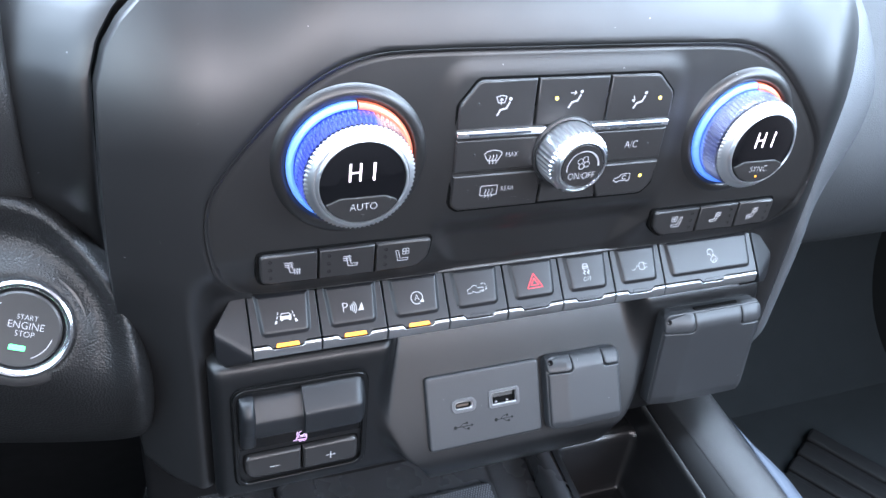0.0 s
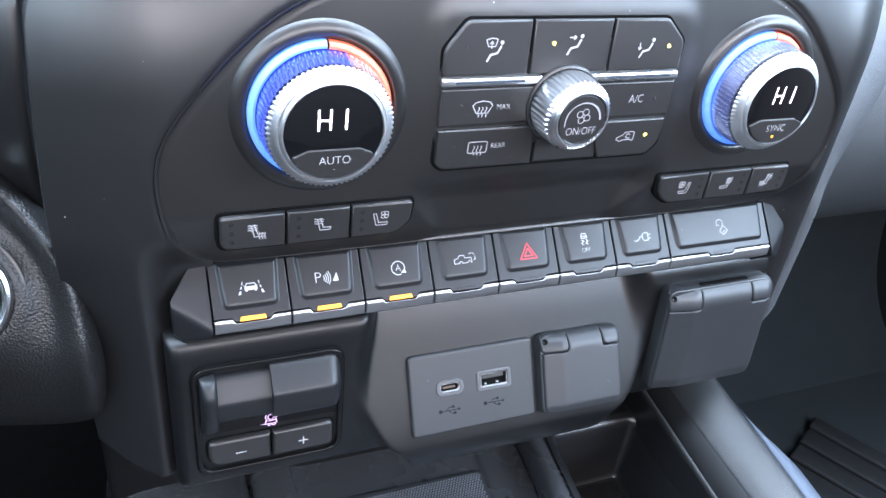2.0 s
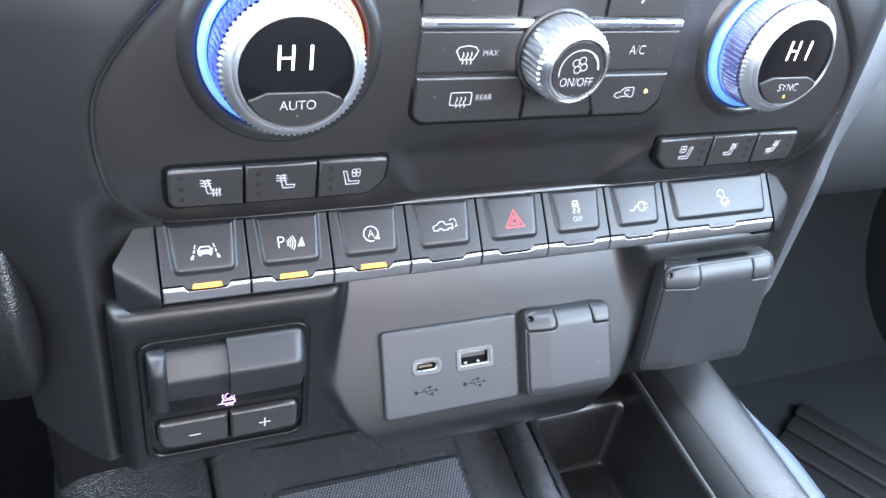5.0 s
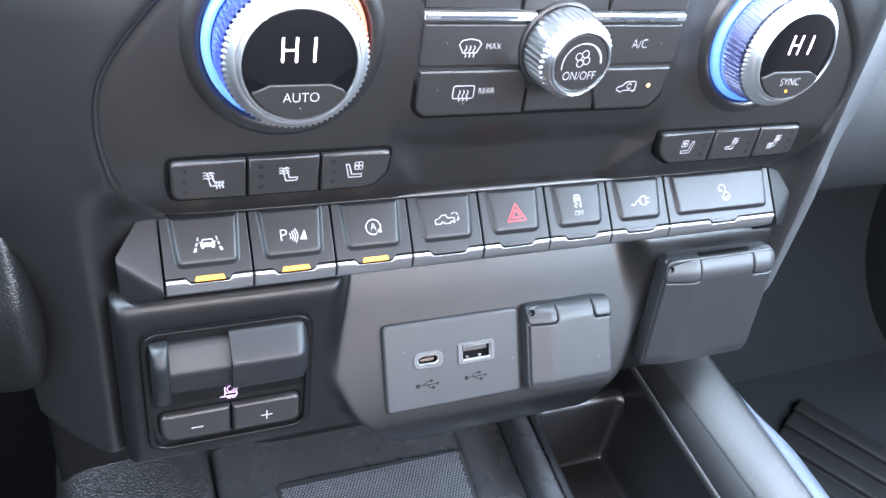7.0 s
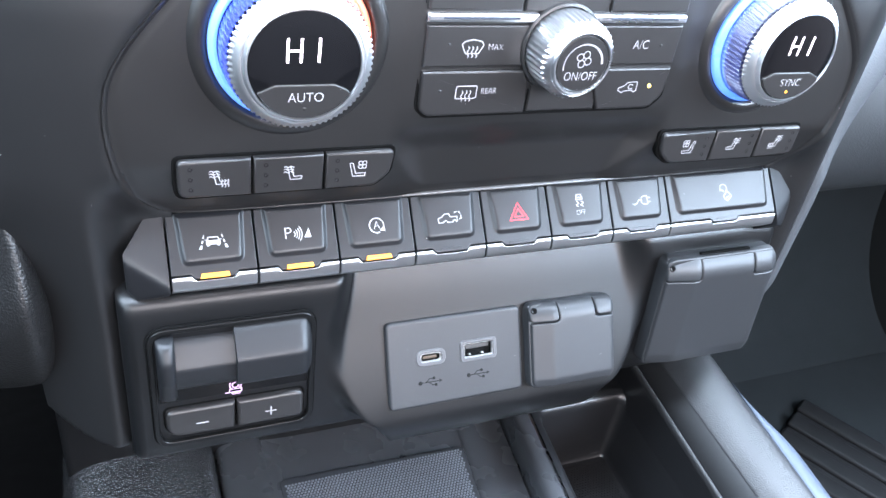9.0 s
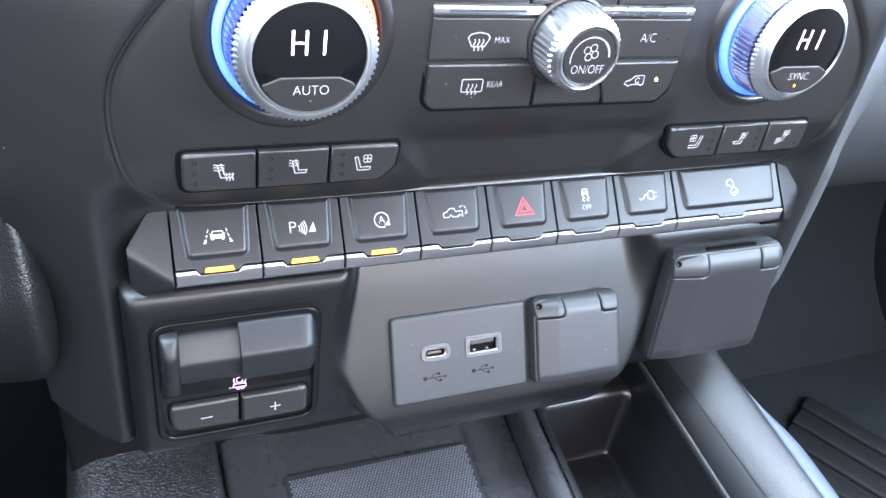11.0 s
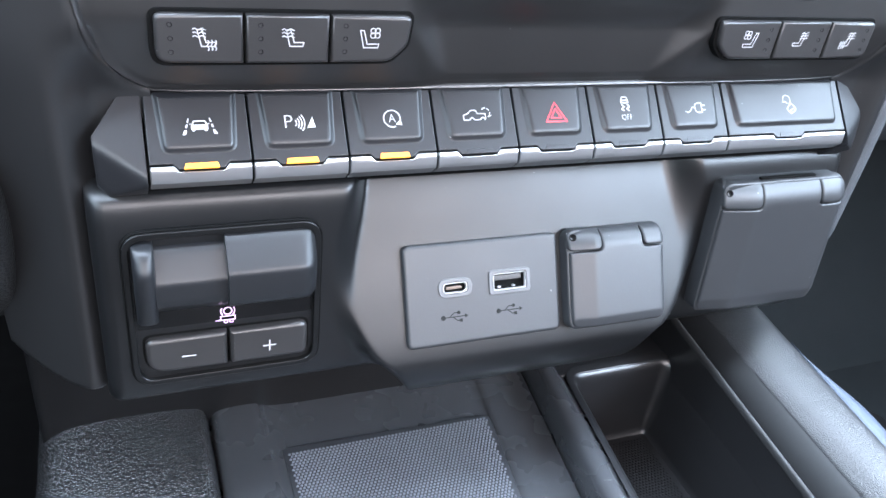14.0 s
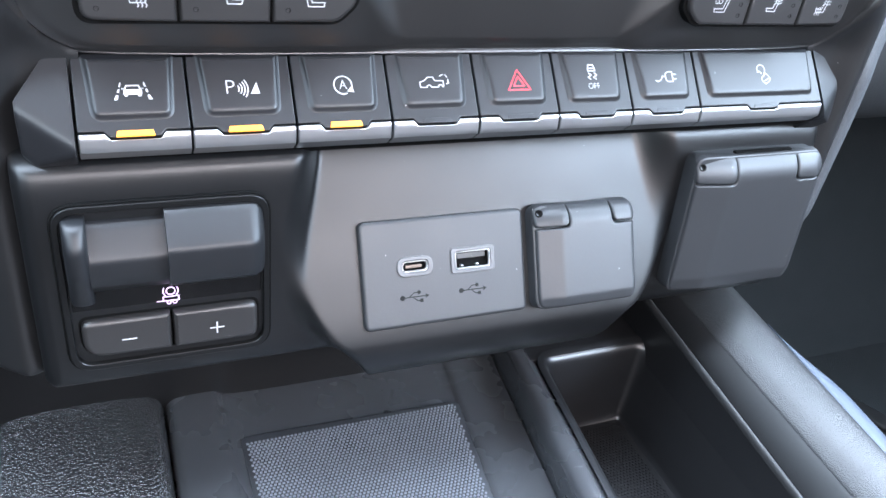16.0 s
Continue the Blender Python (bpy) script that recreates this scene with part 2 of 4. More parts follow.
def pierced(poly, holes, n0, n1, bevel=0.6, seg=3):
    """A plate with a rounded front edge and openings through its face."""
    bm = bmesh.new()
    loops = [[(x, v, n0) for x, v in poly]]
    for k in range(seg + 1):
        a = math.pi / 2 * k / seg
        loops.append([(x, v, n1 - bevel + bevel * math.sin(a)) for x, v in inset(poly, bevel * (1 - math.cos(a)))])
    loops.append([(x, v, n1) for x, v in inset(poly, bevel + 0.3)])
    ring = rings(bm, loops, cap_last=False)[-1]
    for hole in holes:
        walls = rings(bm, [[(x, v, n0) for x, v in hole], [(x, v, n1) for x, v in hole]], cap_last=False)[-1]
        ring = ring + walls
    picked = set(ring)
    rim = [e for e in bm.edges if e.verts[0] in picked and e.verts[1] in picked and abs(e.verts[0].co.z - n1) < 1e-6 and abs(e.verts[1].co.z - n1) < 1e-6]
    rim = [e for e in rim if len(e.link_faces) < 2]
    bmesh.ops.triangle_fill(bm, use_beauty=True, edges=rim)
    return bm


def lathe(bm, profile, seg=64, cx=0.0, cv=0.0, cap=True, start=0.0, end=360.0):
    """Turns (radius, height) pairs round the frame's z axis."""
    whole = abs(end - start - 360) < 1e-6
    k = seg if whole else seg + 1
    vs = []
    for r, n in profile:
        row = []
        for i in range(k):
            a = radians(start + (end - start) * i / seg)
            row.append(bm.verts.new((cx + r * math.cos(a), cv + r * math.sin(a), n)))
        vs.append(row)
    for a, b in zip(vs, vs[1:]):
        for i in range(k if whole else k - 1):
            bm.faces.new((a[i], a[(i + 1) % k], b[(i + 1) % k], b[i]))
    if cap and whole:
        bm.faces.new(vs[-1])
    return bm


def sheet(bm, rows):
    vs = [[bm.verts.new(p) for p in row] for row in rows]
    for a, b in zip(vs, vs[1:]):
        for i in range(len(a) - 1):
            bm.faces.new((a[i], a[i + 1], b[i + 1], b[i]))
    return bm


def strokes(lines, w=0.5, n=0.1, bm=None):
    """Flat printed lines of width w along polylines."""
    w *= 0.72
    bm = bm or bmesh.new()
    for line in lines:
        for a, b in zip(line, line[1:]):
            a, b = Vector(a), Vector(b)
            d = (b - a)
            if d.length < 1e-6:
                continue
            d.normalize()
            s = Vector((-d.y, d.x)) * w / 2
            a, b = a - d * w * 0.35, b + d * w * 0.35
            bm.faces.new([bm.verts.new((p.x, p.y, n)) for p in (a - s, b - s, b + s, a + s)])
    return bm


def arc(cx, cv, r, a0, a1, k=14, ry=None):
    return [(cx + r * math.cos(radians(a0 + (a1 - a0) * i / k)), cv + (ry or r) * math.sin(radians(a0 + (a1 - a0) * i / k))) for i in range(k + 1)]


def flat(polys, n=0.1):
    bm = bmesh.new()
    for poly in polys:
        bm.faces.new([bm.verts.new((x, v, n)) for x, v in poly])
    return bm


def moved(lines, dx, dv, s=1.0, flip=False):
    return [[(dx + (-x if flip else x) * s, dv + v * s) for x, v in line] for line in lines]


def lettering(name, body, size, x, v, n, mat, parent, squeeze=1.0, label=""):
    """Printed writing in the built-in font, centred on (x, v); size is the capitals' height in millimetres."""
    cu = bpy.data.curves.new(name, "FONT")
    cu.body, cu.size, cu.align_x, cu.align_y = body, size / 0.70, "CENTER", "CENTER"
    cu.resolution_u, cu.offset = 4, -0.024 * size
    tmp = bpy.data.objects.new(name, cu)
    scene.collection.objects.link(tmp)
    me = bpy.data.meshes.new_from_object(tmp.evaluated_get(bpy.context.evaluated_depsgraph_get()))
    bpy.data.objects.remove(tmp)
    me.transform(Matrix.Translation((x * MM, v * MM, n * MM)) @ Matrix.Diagonal((MM * squeeze, MM, MM, 1)))
    me.materials.clear()
    me.materials.append(mat)
    ob = new(name, me)
    ob.parent = parent
    if label:
        tagged(ob, label)
    return ob


def smooth_step(a, b, x):
    s = min(1.0, max(0.0, (x - a) / (b - a)))
    return s * s * (3 - 2 * s)


def eased(points, x):
    """Piecewise-linear value at x of (x, value) pairs."""
    if x <= points[0][0]:
        return points[0][1]
    for (a, p), (b, q) in zip(points, points[1:]):
        if x <= b:
            return p + (q - p) * (x - a) / (b - a)
    return points[-1][1]


def chaikin(line, k=3):
    for _ in range(k):
        out = [line[0]]
        for a, b in zip(line, line[1:]):
            out += [tuple(0.75 * p + 0.25 * q for p, q in zip(a, b)), tuple(0.25 * p + 0.75 * q for p, q in zip(a, b))]
        line = out + [line[-1]]
    return line


def box(x0, x1, y0, y1, z0, z1, bevel=0.0):
    bm = bmesh.new()
    bmesh.ops.create_cube(bm, size=1.0)
    for w in bm.verts:
        w.co = Vector((x0 + (w.co.x + 0.5) * (x1 - x0), y0 + (w.co.y + 0.5) * (y1 - y0), z0 + (w.co.z + 0.5) * (z1 - z0)))
    if bevel:
        bmesh.ops.bevel(bm, geom=bm.edges[:] + bm.verts[:], offset=bevel, segments=3, profile=0.5, affect="EDGES")
    return bm

# ---- cabin shell (closes the place around the camera) ----
def wall_with_opening(name, m, w, h, hole, mat, label):
    """An upright 40 mm panel, w by h millimetres, with a rectangular opening (x0, v0, x1, v1)."""
    bm = bmesh.new()
    x0, v0, x1, v1 = hole
    outer = [(-w / 2, 0), (w / 2, 0), (w / 2, h), (-w / 2, h)]
    inner = [(x0, v0), (x1, v0), (x1, v1), (x0, v1)]
    rings(bm, [[(x, v, 0) for x, v in inner], [(x, v, 0) for x, v in outer], [(x, v, -40) for x, v in outer], [(x, v, -40) for x, v in inner], [(x, v, 0) for x, v in inner]], cap_last=False)
    bmesh.ops.remove_doubles(bm, verts=bm.verts, dist=0.01)
    ob = part(name, bm, mat, at=m)
    return tagged(ob, label, name.split("_")[0], kind="structure")


def facing(x, y, z, heading):
    """An upright frame whose z axis looks along the heading (degrees from -y, anticlockwise)."""
    return pose(x, y, z, 0, 0, heading) @ pose(0, 0, 0, 90)


tagged(part("floor", box(-760, 760, -260, 420, 40, 80), CARPET), "black carpeted cabin floor", "floor", kind="structure")
tagged(part("floor_rear", box(-760, 760, -1130, -260, 40, 80), REAR_CARPET), "grey carpeted floor behind the console", "floor", kind="structure")
wall_with_opening("ceiling", Matrix(((1, 0, 0, 0), (0, 1, 0, -1.09), (0, 0, -1, 1.23), (0, 0, 0, 1))), 1520, 1510, (-650, 880, 650, 1370), HEADLINER, "warm grey fabric headliner with the windscreen opening")
wall_with_opening("wall_left", facing(-0.74, -0.335, 0, 90), 1510, 1230, (-600, 680, 515, 1150), DOOR_LEFT, "grey door side with a window opening")
wall_with_opening("wall_right", facing(0.74, 0.06, 0, -90), 720, 1230, (-120, 680, 320, 1150), DOOR_RIGHT, "dark front door side with a window opening")
# Unseen lighter wall, added to reflect light onto the right of the bezel.
wall_with_opening("wall_right_rear", facing(0.74, -0.695, 0, -90), 790, 1230, (-355, 680, 240, 1150), REAR_TRIM, "unseen grey reflector wall with a window opening")
wall_with_opening("wall_front", facing(0, 0.38, 0, 0), 1520, 1230, (-640, 800, 640, 1200), CABIN, "bulkhead with the windscreen opening")
wall_with_opening("wall_back", facing(0, -1.06, 0, 180), 1520, 1230, (-620, 820, 620, 1160), REAR_TRIM, "grey rear cabin wall with a window opening")


# ---- dashboard surround ----
BEZEL_HALF = [(0, 87.8), (73, 87.8), (91, 85.8), (106, 79.5), (120, 69), (137, 51), (146.5, 38), (150, 28), (150.5, 15), (148, 0), (144, -10), (137, -17), (128, -20.5), (0, -20.5)]


def bezel_outline():
    right = chaikin(BEZEL_HALF, 2)
    left = [(-x, v) for x, v in reversed(right)]
    return [p for i, p in enumerate(left + right[1:]) if i < len(left) + len(right) - 2][::-1]


OUTLINE = bezel_outline()
FACE = leaning(0, 9, 541, 2)


def depth_in_bezel(x, v):
    """How far (x, v) lies inside the bezel's outline; negative outside."""
    best, inside = 1e9, False
    n = len(OUTLINE)
    for i in range(n):
        ax, av = OUTLINE[i]
        bx, bv = OUTLINE[(i + 1) % n]
        dx, dv = bx - ax, bv - av
        s = max(0.0, min(1.0, ((x - ax) * dx + (v - av) * dv) / (dx * dx + dv * dv + 1e-9)))
        best = min(best, math.hypot(x - ax - s * dx, v - av - s * dv))
        if (av > v) != (bv > v) and x < ax + (v - av) / (bv - av) * dx:
            inside = not inside
    return best if inside else -best


def crown(v):
    """The stack's face falls back towards its top."""
    return -0.00105 * max(0.0, v - 32) ** 2


SEAM = [(-140, 178), (-125, 184), (-60, 187), (11, 187), (48, 185), (74, 183), (86, 179), (95, 173), (106, 162), (116, 146), (124, 120)]
surround = thing("dash_surround", FACE, "satin black moulded dashboard surround round the climate panel", "dashboard")
COLUMNS = [-1, -0.997, -0.994, -0.991, -0.988] + [-0.98 + i * 1.96 / 216 for i in range(217)] + [0.988, 0.991, 0.994, 0.997, 1]
bm = bmesh.new()
rows_ = []
for j in range(158):
    v = -131 + j * 1.6
    half = eased(SEAM, v)
    row = []
    for u in COLUMNS:
        x = half * u
        n = 1.2
        n -= (27 if x > 0 else 11 + 16 * smooth_step(0, -70, v)) * max(0.0, (abs(x) - 146) / 40) ** 1.55
        n += crown(v) - 0.0041 * max(0.0, v - 76 + 26 * smooth_step(96, 142, abs(x))) ** 2
        d = depth_in_bezel(x, v) if abs(x) < 156 and -26 < v < 92 and (abs(x) > 100 or v > 70 or v < -10) else (20 if abs(x) < 140 and -26 < v < 80 else -20)
        n -= 2.0 * smooth_step(-0.9, 1.0, d) + 3.0 * smooth_step(1.5, 4.5, d)
        n -= 11.0 * smooth_step(3, -22, v) * (1 - smooth_step(146, 160, abs(x)))
        n -= 8.0 * (smooth_step(0.975, 1.0, u) if u > 0 else smooth_step(0.9945, 0.9990, -u))
        low = -128 + (9.5 if x < 0 else 17) * max(0.0, (abs(x) - 158) / 24) ** 2
        n -= 3.0 * smooth_step(low + 3, low, v)
        row.append((x, max(v, low), n - (4.0 if v < low else 0)))
    rows_.append(row)
sheet(bm, rows_)
gone = [f for f in bm.faces if (lambda c: (depth_in_bezel(c.x, c.y) > 7) or (abs(c.x) < 132 and c.y < -14))(f.calc_center_median())]
bmesh.ops.delete(bm, geom=gone, context="FACES")
part("surround_shell", bm, PANEL, surround, smooth=60)

# the dash beyond the seams, the padded pieces and the low panel behind
dash = thing("dashboard", pose(0, 0, 0), "dark grey moulded dashboard behind the centre stack", "dashboard")
bm = bmesh.new()
rows_ = []
for y, z in chaikin([(190, 770), (96, 700), (55, 660), (42, 640), (33, 620), (28.5, 600), (30.5, 577), (39, 552), (52, 522), (66, 485), (84, 455)], 3):
    edge = eased(SEAM, z - 541) + 0.35
    rows_.append([(-edge - dx, y + recess, z) for dx, recess in ((0, 14), (0.1, 4), (0.4, 1.2), (1.2, 0.2), (4, 0.6), (9, 3), (15, 7), (22, 12), (30, 17), (54, 27), (114, 36), (300, 36), (545, 36))])
part("driver_side_panel", sheet(bm, rows_), PANEL, dash, smooth=60)
for name, prof, mat, label in (("passenger_side_panel", [(200, 760), (165, 715), (128, 655), (95, 600), (72, 560), (60, 530), (56, 505), (60, 480), (76, 456), (106, 440)], PASSENGER, ""), ("footwell_bulkhead", [(106, 440), (150, 420), (230, 398), (300, 370), (340, 310), (345, 230), (315, 150), (268, 100), (225, 81)], CARPET, "black carpeted footwell")):
    bm = sheet(bmesh.new(), [[(x, y, z) for y, z in chaikin(prof, 3)] for x in (0, 120, 186, 204, 240, 300, 420, 600, 735)])
    part(name, bm, mat, dash, label, 60)
bm = bmesh.new()
rows_ = []
for j in range(60):
    v = -134 + j * 4.0
    half = eased(SEAM, v) - 1
    lift = -6 * smooth_step(-110, -136, v) - 0.16 * max(0.0, v + 40) - 0.004 * max(0.0, v) ** 2
    wide = 1 + 1.9 * smooth_step(-40, 50, v)
    rows_.append([(half + dx * wide, v, n + lift) for dx, n in chaikin([(-1, -44), (0.2, -31), (2.0, -26.5), (7, -24.6), (14, -28), (20, -34), (23, -42), (26, -80)], 2)])
part("edge_bead", sheet(bm, rows_), BEAD, surround, "grained padded edge", 60)
bm = bmesh.new()
sheet(bm, [[(x, y, z) for y, z in chaikin([(74, 474), (84, 430), (120, 360), (170, 250), (200, 81)], 3)] for x in (-150, -300, -500, -735)])
part("knee_panel", bm, DARK, dash, smooth=60)
part("lower_panel", box(-186, 168, 57, 110, 150, 520, 4), DARK, dash)
bm = bmesh.new()
rows_ = []
for y, z in chaikin([(186, 774), (102, 703), (65, 662), (52, 642), (43.5, 622), (39.5, 602), (42, 577), (52, 550), (60, 515)], 3):
    edge = -210.5
    rows_.append([(-620, y, z), (edge - 12, y, z), (edge - 3, y, z), (edge - 0.8, y + 0.8, z), (edge, y + 3, z), (edge + 0.2, y + 20, z)])
part("trim_pad", sheet(bm, rows_), ARM, dash, "grained padded trim", 60)
part("dash_top", box(-740, 740, 176, 370, 690, 764, 20), PANEL, dash)

# ---- climate panel ----
climate = thing("climate_panel", FACE, "black climate control panel with three silver dials", "climate panel")
bm = bmesh.new()
RIM = densify(OUTLINE, 1.6)
C = (0.0, 34.0)


def bezel_height(x, v):
    scoop = smooth_step(15, 0, v) * (1 - smooth_step(47, 62, abs(x) - 0.35 * (v - 8)))
    bend = 4.0 - v
    tuck = 0.34 * (bend + math.sqrt(bend * bend + 4.0)) / 2 + 0.02 * max(0.0, -9 - v) ** 1.5
    gap = math.hypot(max(0.0, abs(x) - 46), max(0.0, abs(v - 47) - 24)) - 6
    rim = 1.0 * (1 - smooth_step(-1, 9, gap)) * (1 - smooth_step(20, 10, v))
    return rim - max(7.0 * scoop, tuck) - 0.25 * min(7.0 * scoop, tuck)


loops = []
loops.append([(x, v, bezel_height(x, v) - 6) for x, v in RIM])
loops.append([(x, v, bezel_height(x, v) - 0.8) for x, v in RIM])
loops.append([(x, v, bezel_height(x, v)) for x, v in inset(RIM, 0.7)])
base = inset(RIM, 1.6)
for k in range(80):
    s = 1 - k / 80
    loops.append([(C[0] + (x - C[0]) * s, C[1] + (v - C[1]) * s, bezel_height(C[0] + (x - C[0]) * s, C[1] + (v - C[1]) * s) - (0.25 if k == 0 else 0)) for x, v in base])
rings(bm, loops)
part("bezel", bm, BEZEL, climate, smooth=50)

def seam_height(x, v):
    return 1.28 - 11.0 * smooth_step(3, -22, v) * (1 - smooth_step(146, 160, abs(x)))


bm = bmesh.new()
rings(bm, [[(x, v, seam_height(x, v) + lift) for x, v in inset(RIM, d)] for d, lift in ((-0.5, -0.5), (-0.4, -0.04), (0.0, -0.12), (0.5, -0.6), (1.0, -1.2), (1.25, -1.7))], cap_last=False)
part("edge_seam", bm, BEZEL, climate, smooth=60)

# button block
part("button_well", plate(rounded([(-52.2, 66), (-43.5, 76.9), (42, 76.9), (51.8, 67.5), (50.9, 22.4), (45.6, 17.6), (-48.2, 17.6), (-52.2, 21.2)], 5), -2, 1.2, 0.3), GAP, climate)


def key(name, poly, n1, parent=climate, bevel=0.9, mat=KEY, n0=-1.0, label=""):
    return part(name, plate(inset(poly, 0.35), n0, n1, bevel, 3), mat, parent, label)


def lamp(x, v, n, mat, parent, r=0.75):
    return part("indicator_lamp", lathe(bmesh.new(), [(r, n - 0.3), (r, n + 0.05), (r * 0.7, n + 0.2)], 14, x, v), mat, parent)




def air_icon(x, v, n, parent, kind):
    """The vent-direction mark: a reclined seat stroke with its arrow."""
    bm = strokes(moved([[(-2.6, -3.6), (-1.4, -1.4), (1.2, -0.8), (2.4, 1.6)]], x, v), 1.05, n)
    lathe(bm, [(0.72, n), (0.4, n + 0.01)], 12, x + 2.7, v + 3.0)
    if kind == "screen":
        strokes(moved([[(-3.6, 4.0), (-1.4, 4.6), (0.9, 4.2), (0.2, 1.6), (-2.6, 1.6), (-3.6, 4.0)], [(-1.3, 0.9), (-1.3, 3.3)], [(-2.0, 2.5), (-1.3, 3.4), (-0.6, 2.5)]], x, v), 0.45, n, bm)
    elif kind == "face":
        strokes(moved([[(-2.4, 2.6), (0.2, 2.6)], [(-0.6, 3.3), (0.3, 2.6), (-0.6, 1.9)]], x, v), 0.55, n, bm)
    else:
        strokes(moved([[(-3.1, 1.8), (-3.1, -0.6)], [(-3.8, 0.2), (-3.1, -0.7), (-2.4, 0.2)]], x, v), 0.55, n, bm)
    return part("icon", bm, ICON, parent)


top_l = key("air_button", rounded([(-51.5, 55.4), (-17.3, 55.4), (-17.3, 76.2), (-43.2, 76.2), (-51.5, 66)], [1.5, 0.4, 0.4, 5, 6]), 2.4)
top_c = key("air_button", rect(-17.0, 55.4, 16.9, 76.2, 0.4), 2.4)
top_r = key("air_button", rounded([(17.2, 55.4), (51, 55.4), (51, 67.3), (41.8, 76.2), (17.2, 76.2)], [0.4, 1.5, 6, 5, 0.4]), 2.4)
air_icon(-32.0, 65.0, 2.5, top_l, "screen")
air_icon(0.7, 66.7, 2.5, top_c, "face")
air_icon(33, 64.8, 2.5, top_r, "feet")
lamp(-43, 66.5, 2.4, KEY, top_l, 0.5)
lamp(-8.0, 67.2, 2.4, YELLOW, top_c)
lamp(43.5, 65.2, 2.4, YELLOW, top_r)
bm = plate(rect(-51.2, 52.0, 51.0, 55.0, 0.8), 0, 2.6, 0.8)
bar = part("chrome_bar", bm, CHROME, climate, "bright chrome bar")
part("bar_groove", plate(rect(-46, 53.1, -18, 53.9, 0.3), 2.5, 2.68, 0.1), TRIM, bar)
part("bar_groove", plate(rect(18, 53.1, 47, 53.9, 0.3), 2.5, 2.68, 0.1), TRIM, bar)
mid_l = key("defrost_button", rounded([(-51.4, 36.2), (-9, 36.2), (-9, 51.6), (-51.4, 51.6)], 0.6), 2.2)
mid_r = key("air_conditioning_button", rounded([(9, 36.0), (50.8, 36.0), (51, 51.6), (9, 51.6)], 0.6), 2.2)
low_l = key("rear_defrost_button", rounded([(-51.3, 21.4), (-47.8, 18.4), (-9.5, 18.4), (-9.5, 30), (-12, 35.6), (-51.3, 35.6)], [4, 4, 0.5, 6, 3, 0.6]), 2.4)
low_c = key("centre_blank", rounded([(-9.0, 18.4), (20.5, 18.4), (20.5, 28), (-9, 30)], 0.5), 1.6)
low_r = key("recirculation_button", rounded([(21, 18.4), (45.2, 18.4), (50.2, 24.0), (50.7, 35.4), (15, 35.4), (17, 28)], [0.5, 5, 5, 0.6, 1, 3]), 2.4)


def screen_icon(x, v, n, parent, curved):
    shape = [[(-4, 1.2), (-3.0, 2.4), (0, 3.0), (3.0, 2.4), (4, 1.2), (2.4, -1.8), (-2.4, -1.8), (-4, 1.2)]] if curved else [arc(-3.2, 1.6, 0.7, 180, 90, 3) + arc(3.2, 1.6, 0.7, 90, 0, 3) + arc(3.2, -1.6, 0.7, 0, -90, 3) + arc(-3.2, -1.6, 0.7, 270, 180, 3) + [(-3.9, 1.6)]]
    waves = [[(-1.5 + k * 1.5 + 0.3 * math.sin(i * 1.3), 0.6 - i * 0.55) for i in range(8)] for k in range(3)]
    return part("icon", strokes(moved(shape + waves, x, v), 0.45, n), ICON, parent)


screen_icon(-34.0, 43.3, 2.35, mid_l, True)
lettering("print", "MAX", 2.2, -25.4, 43.6, 2.35, ICON, mid_l, 0.86)
lamp(-42.5, 44.6, 2.2, KEY, mid_l, 0.5)
screen_icon(-34.0, 27.6, 2.55, low_l, False)
lettering("print", "REAR", 2.2, -25.4, 27.8, 2.55, ICON, low_l, 0.84)
lamp(-43.8, 28.2, 2.4, KEY, low_l, 0.5)
lettering("print", "A/C", 3.4, 33.6, 44.0, 2.35, ICON, mid_r, 0.85)
lamp(42.6, 43.8, 2.2, KEY, mid_r, 0.5)
part("icon", strokes(moved([[(-4.2, -0.6), (-3.8, 0.4), (-1.8, 1.0), (-0.4, 2.4), (3.2, 2.6), (4.0, 2.2), (4.0, -0.9), (3.1, -1.4), (2.1, -0.8), (-1.4, -1.0), (-2.3, -1.6), (-3.2, -1.1), (-4.2, -0.6)], arc(1.2, 0.7, 1.0, 30, 320, 8)], 32.6, 27.2), 0.45, 2.55), ICON, low_r)
lamp(42.4, 28.0, 2.4, YELLOW, low_r)


def knurled(bm, r0, n0, r1, n1, teeth, deep, steps=3, twist=0.0, start=0, end=360, fade=0.0):
    """A ribbed, tapering grip, whose ribs may fade out towards its top."""
    k = teeth * 4
    first, last = round(start / 360 * k), round(end / 360 * k)
    vs = []
    for j in range(steps + 1):
        s = j / steps
        row = []
        for i in range(first, last + 1):
            a = 2 * math.pi * (i / k) + twist * s
            r = r0 + (r1 - r0) * s + (deep if i % 4 in (1, 2) else 0) * (0.15 if j == 0 and not fade else 1 - fade * s)
            row.append(bm.verts.new((r * math.cos(a), r * math.sin(a), n0 + (n1 - n0) * s)))
        vs.append(row)
    for a, b in zip(vs, vs[1:]):
        for i in range(last - first):
            bm.faces.new((a[i], a[i + 1], b[i + 1], b[i]))
    return bm


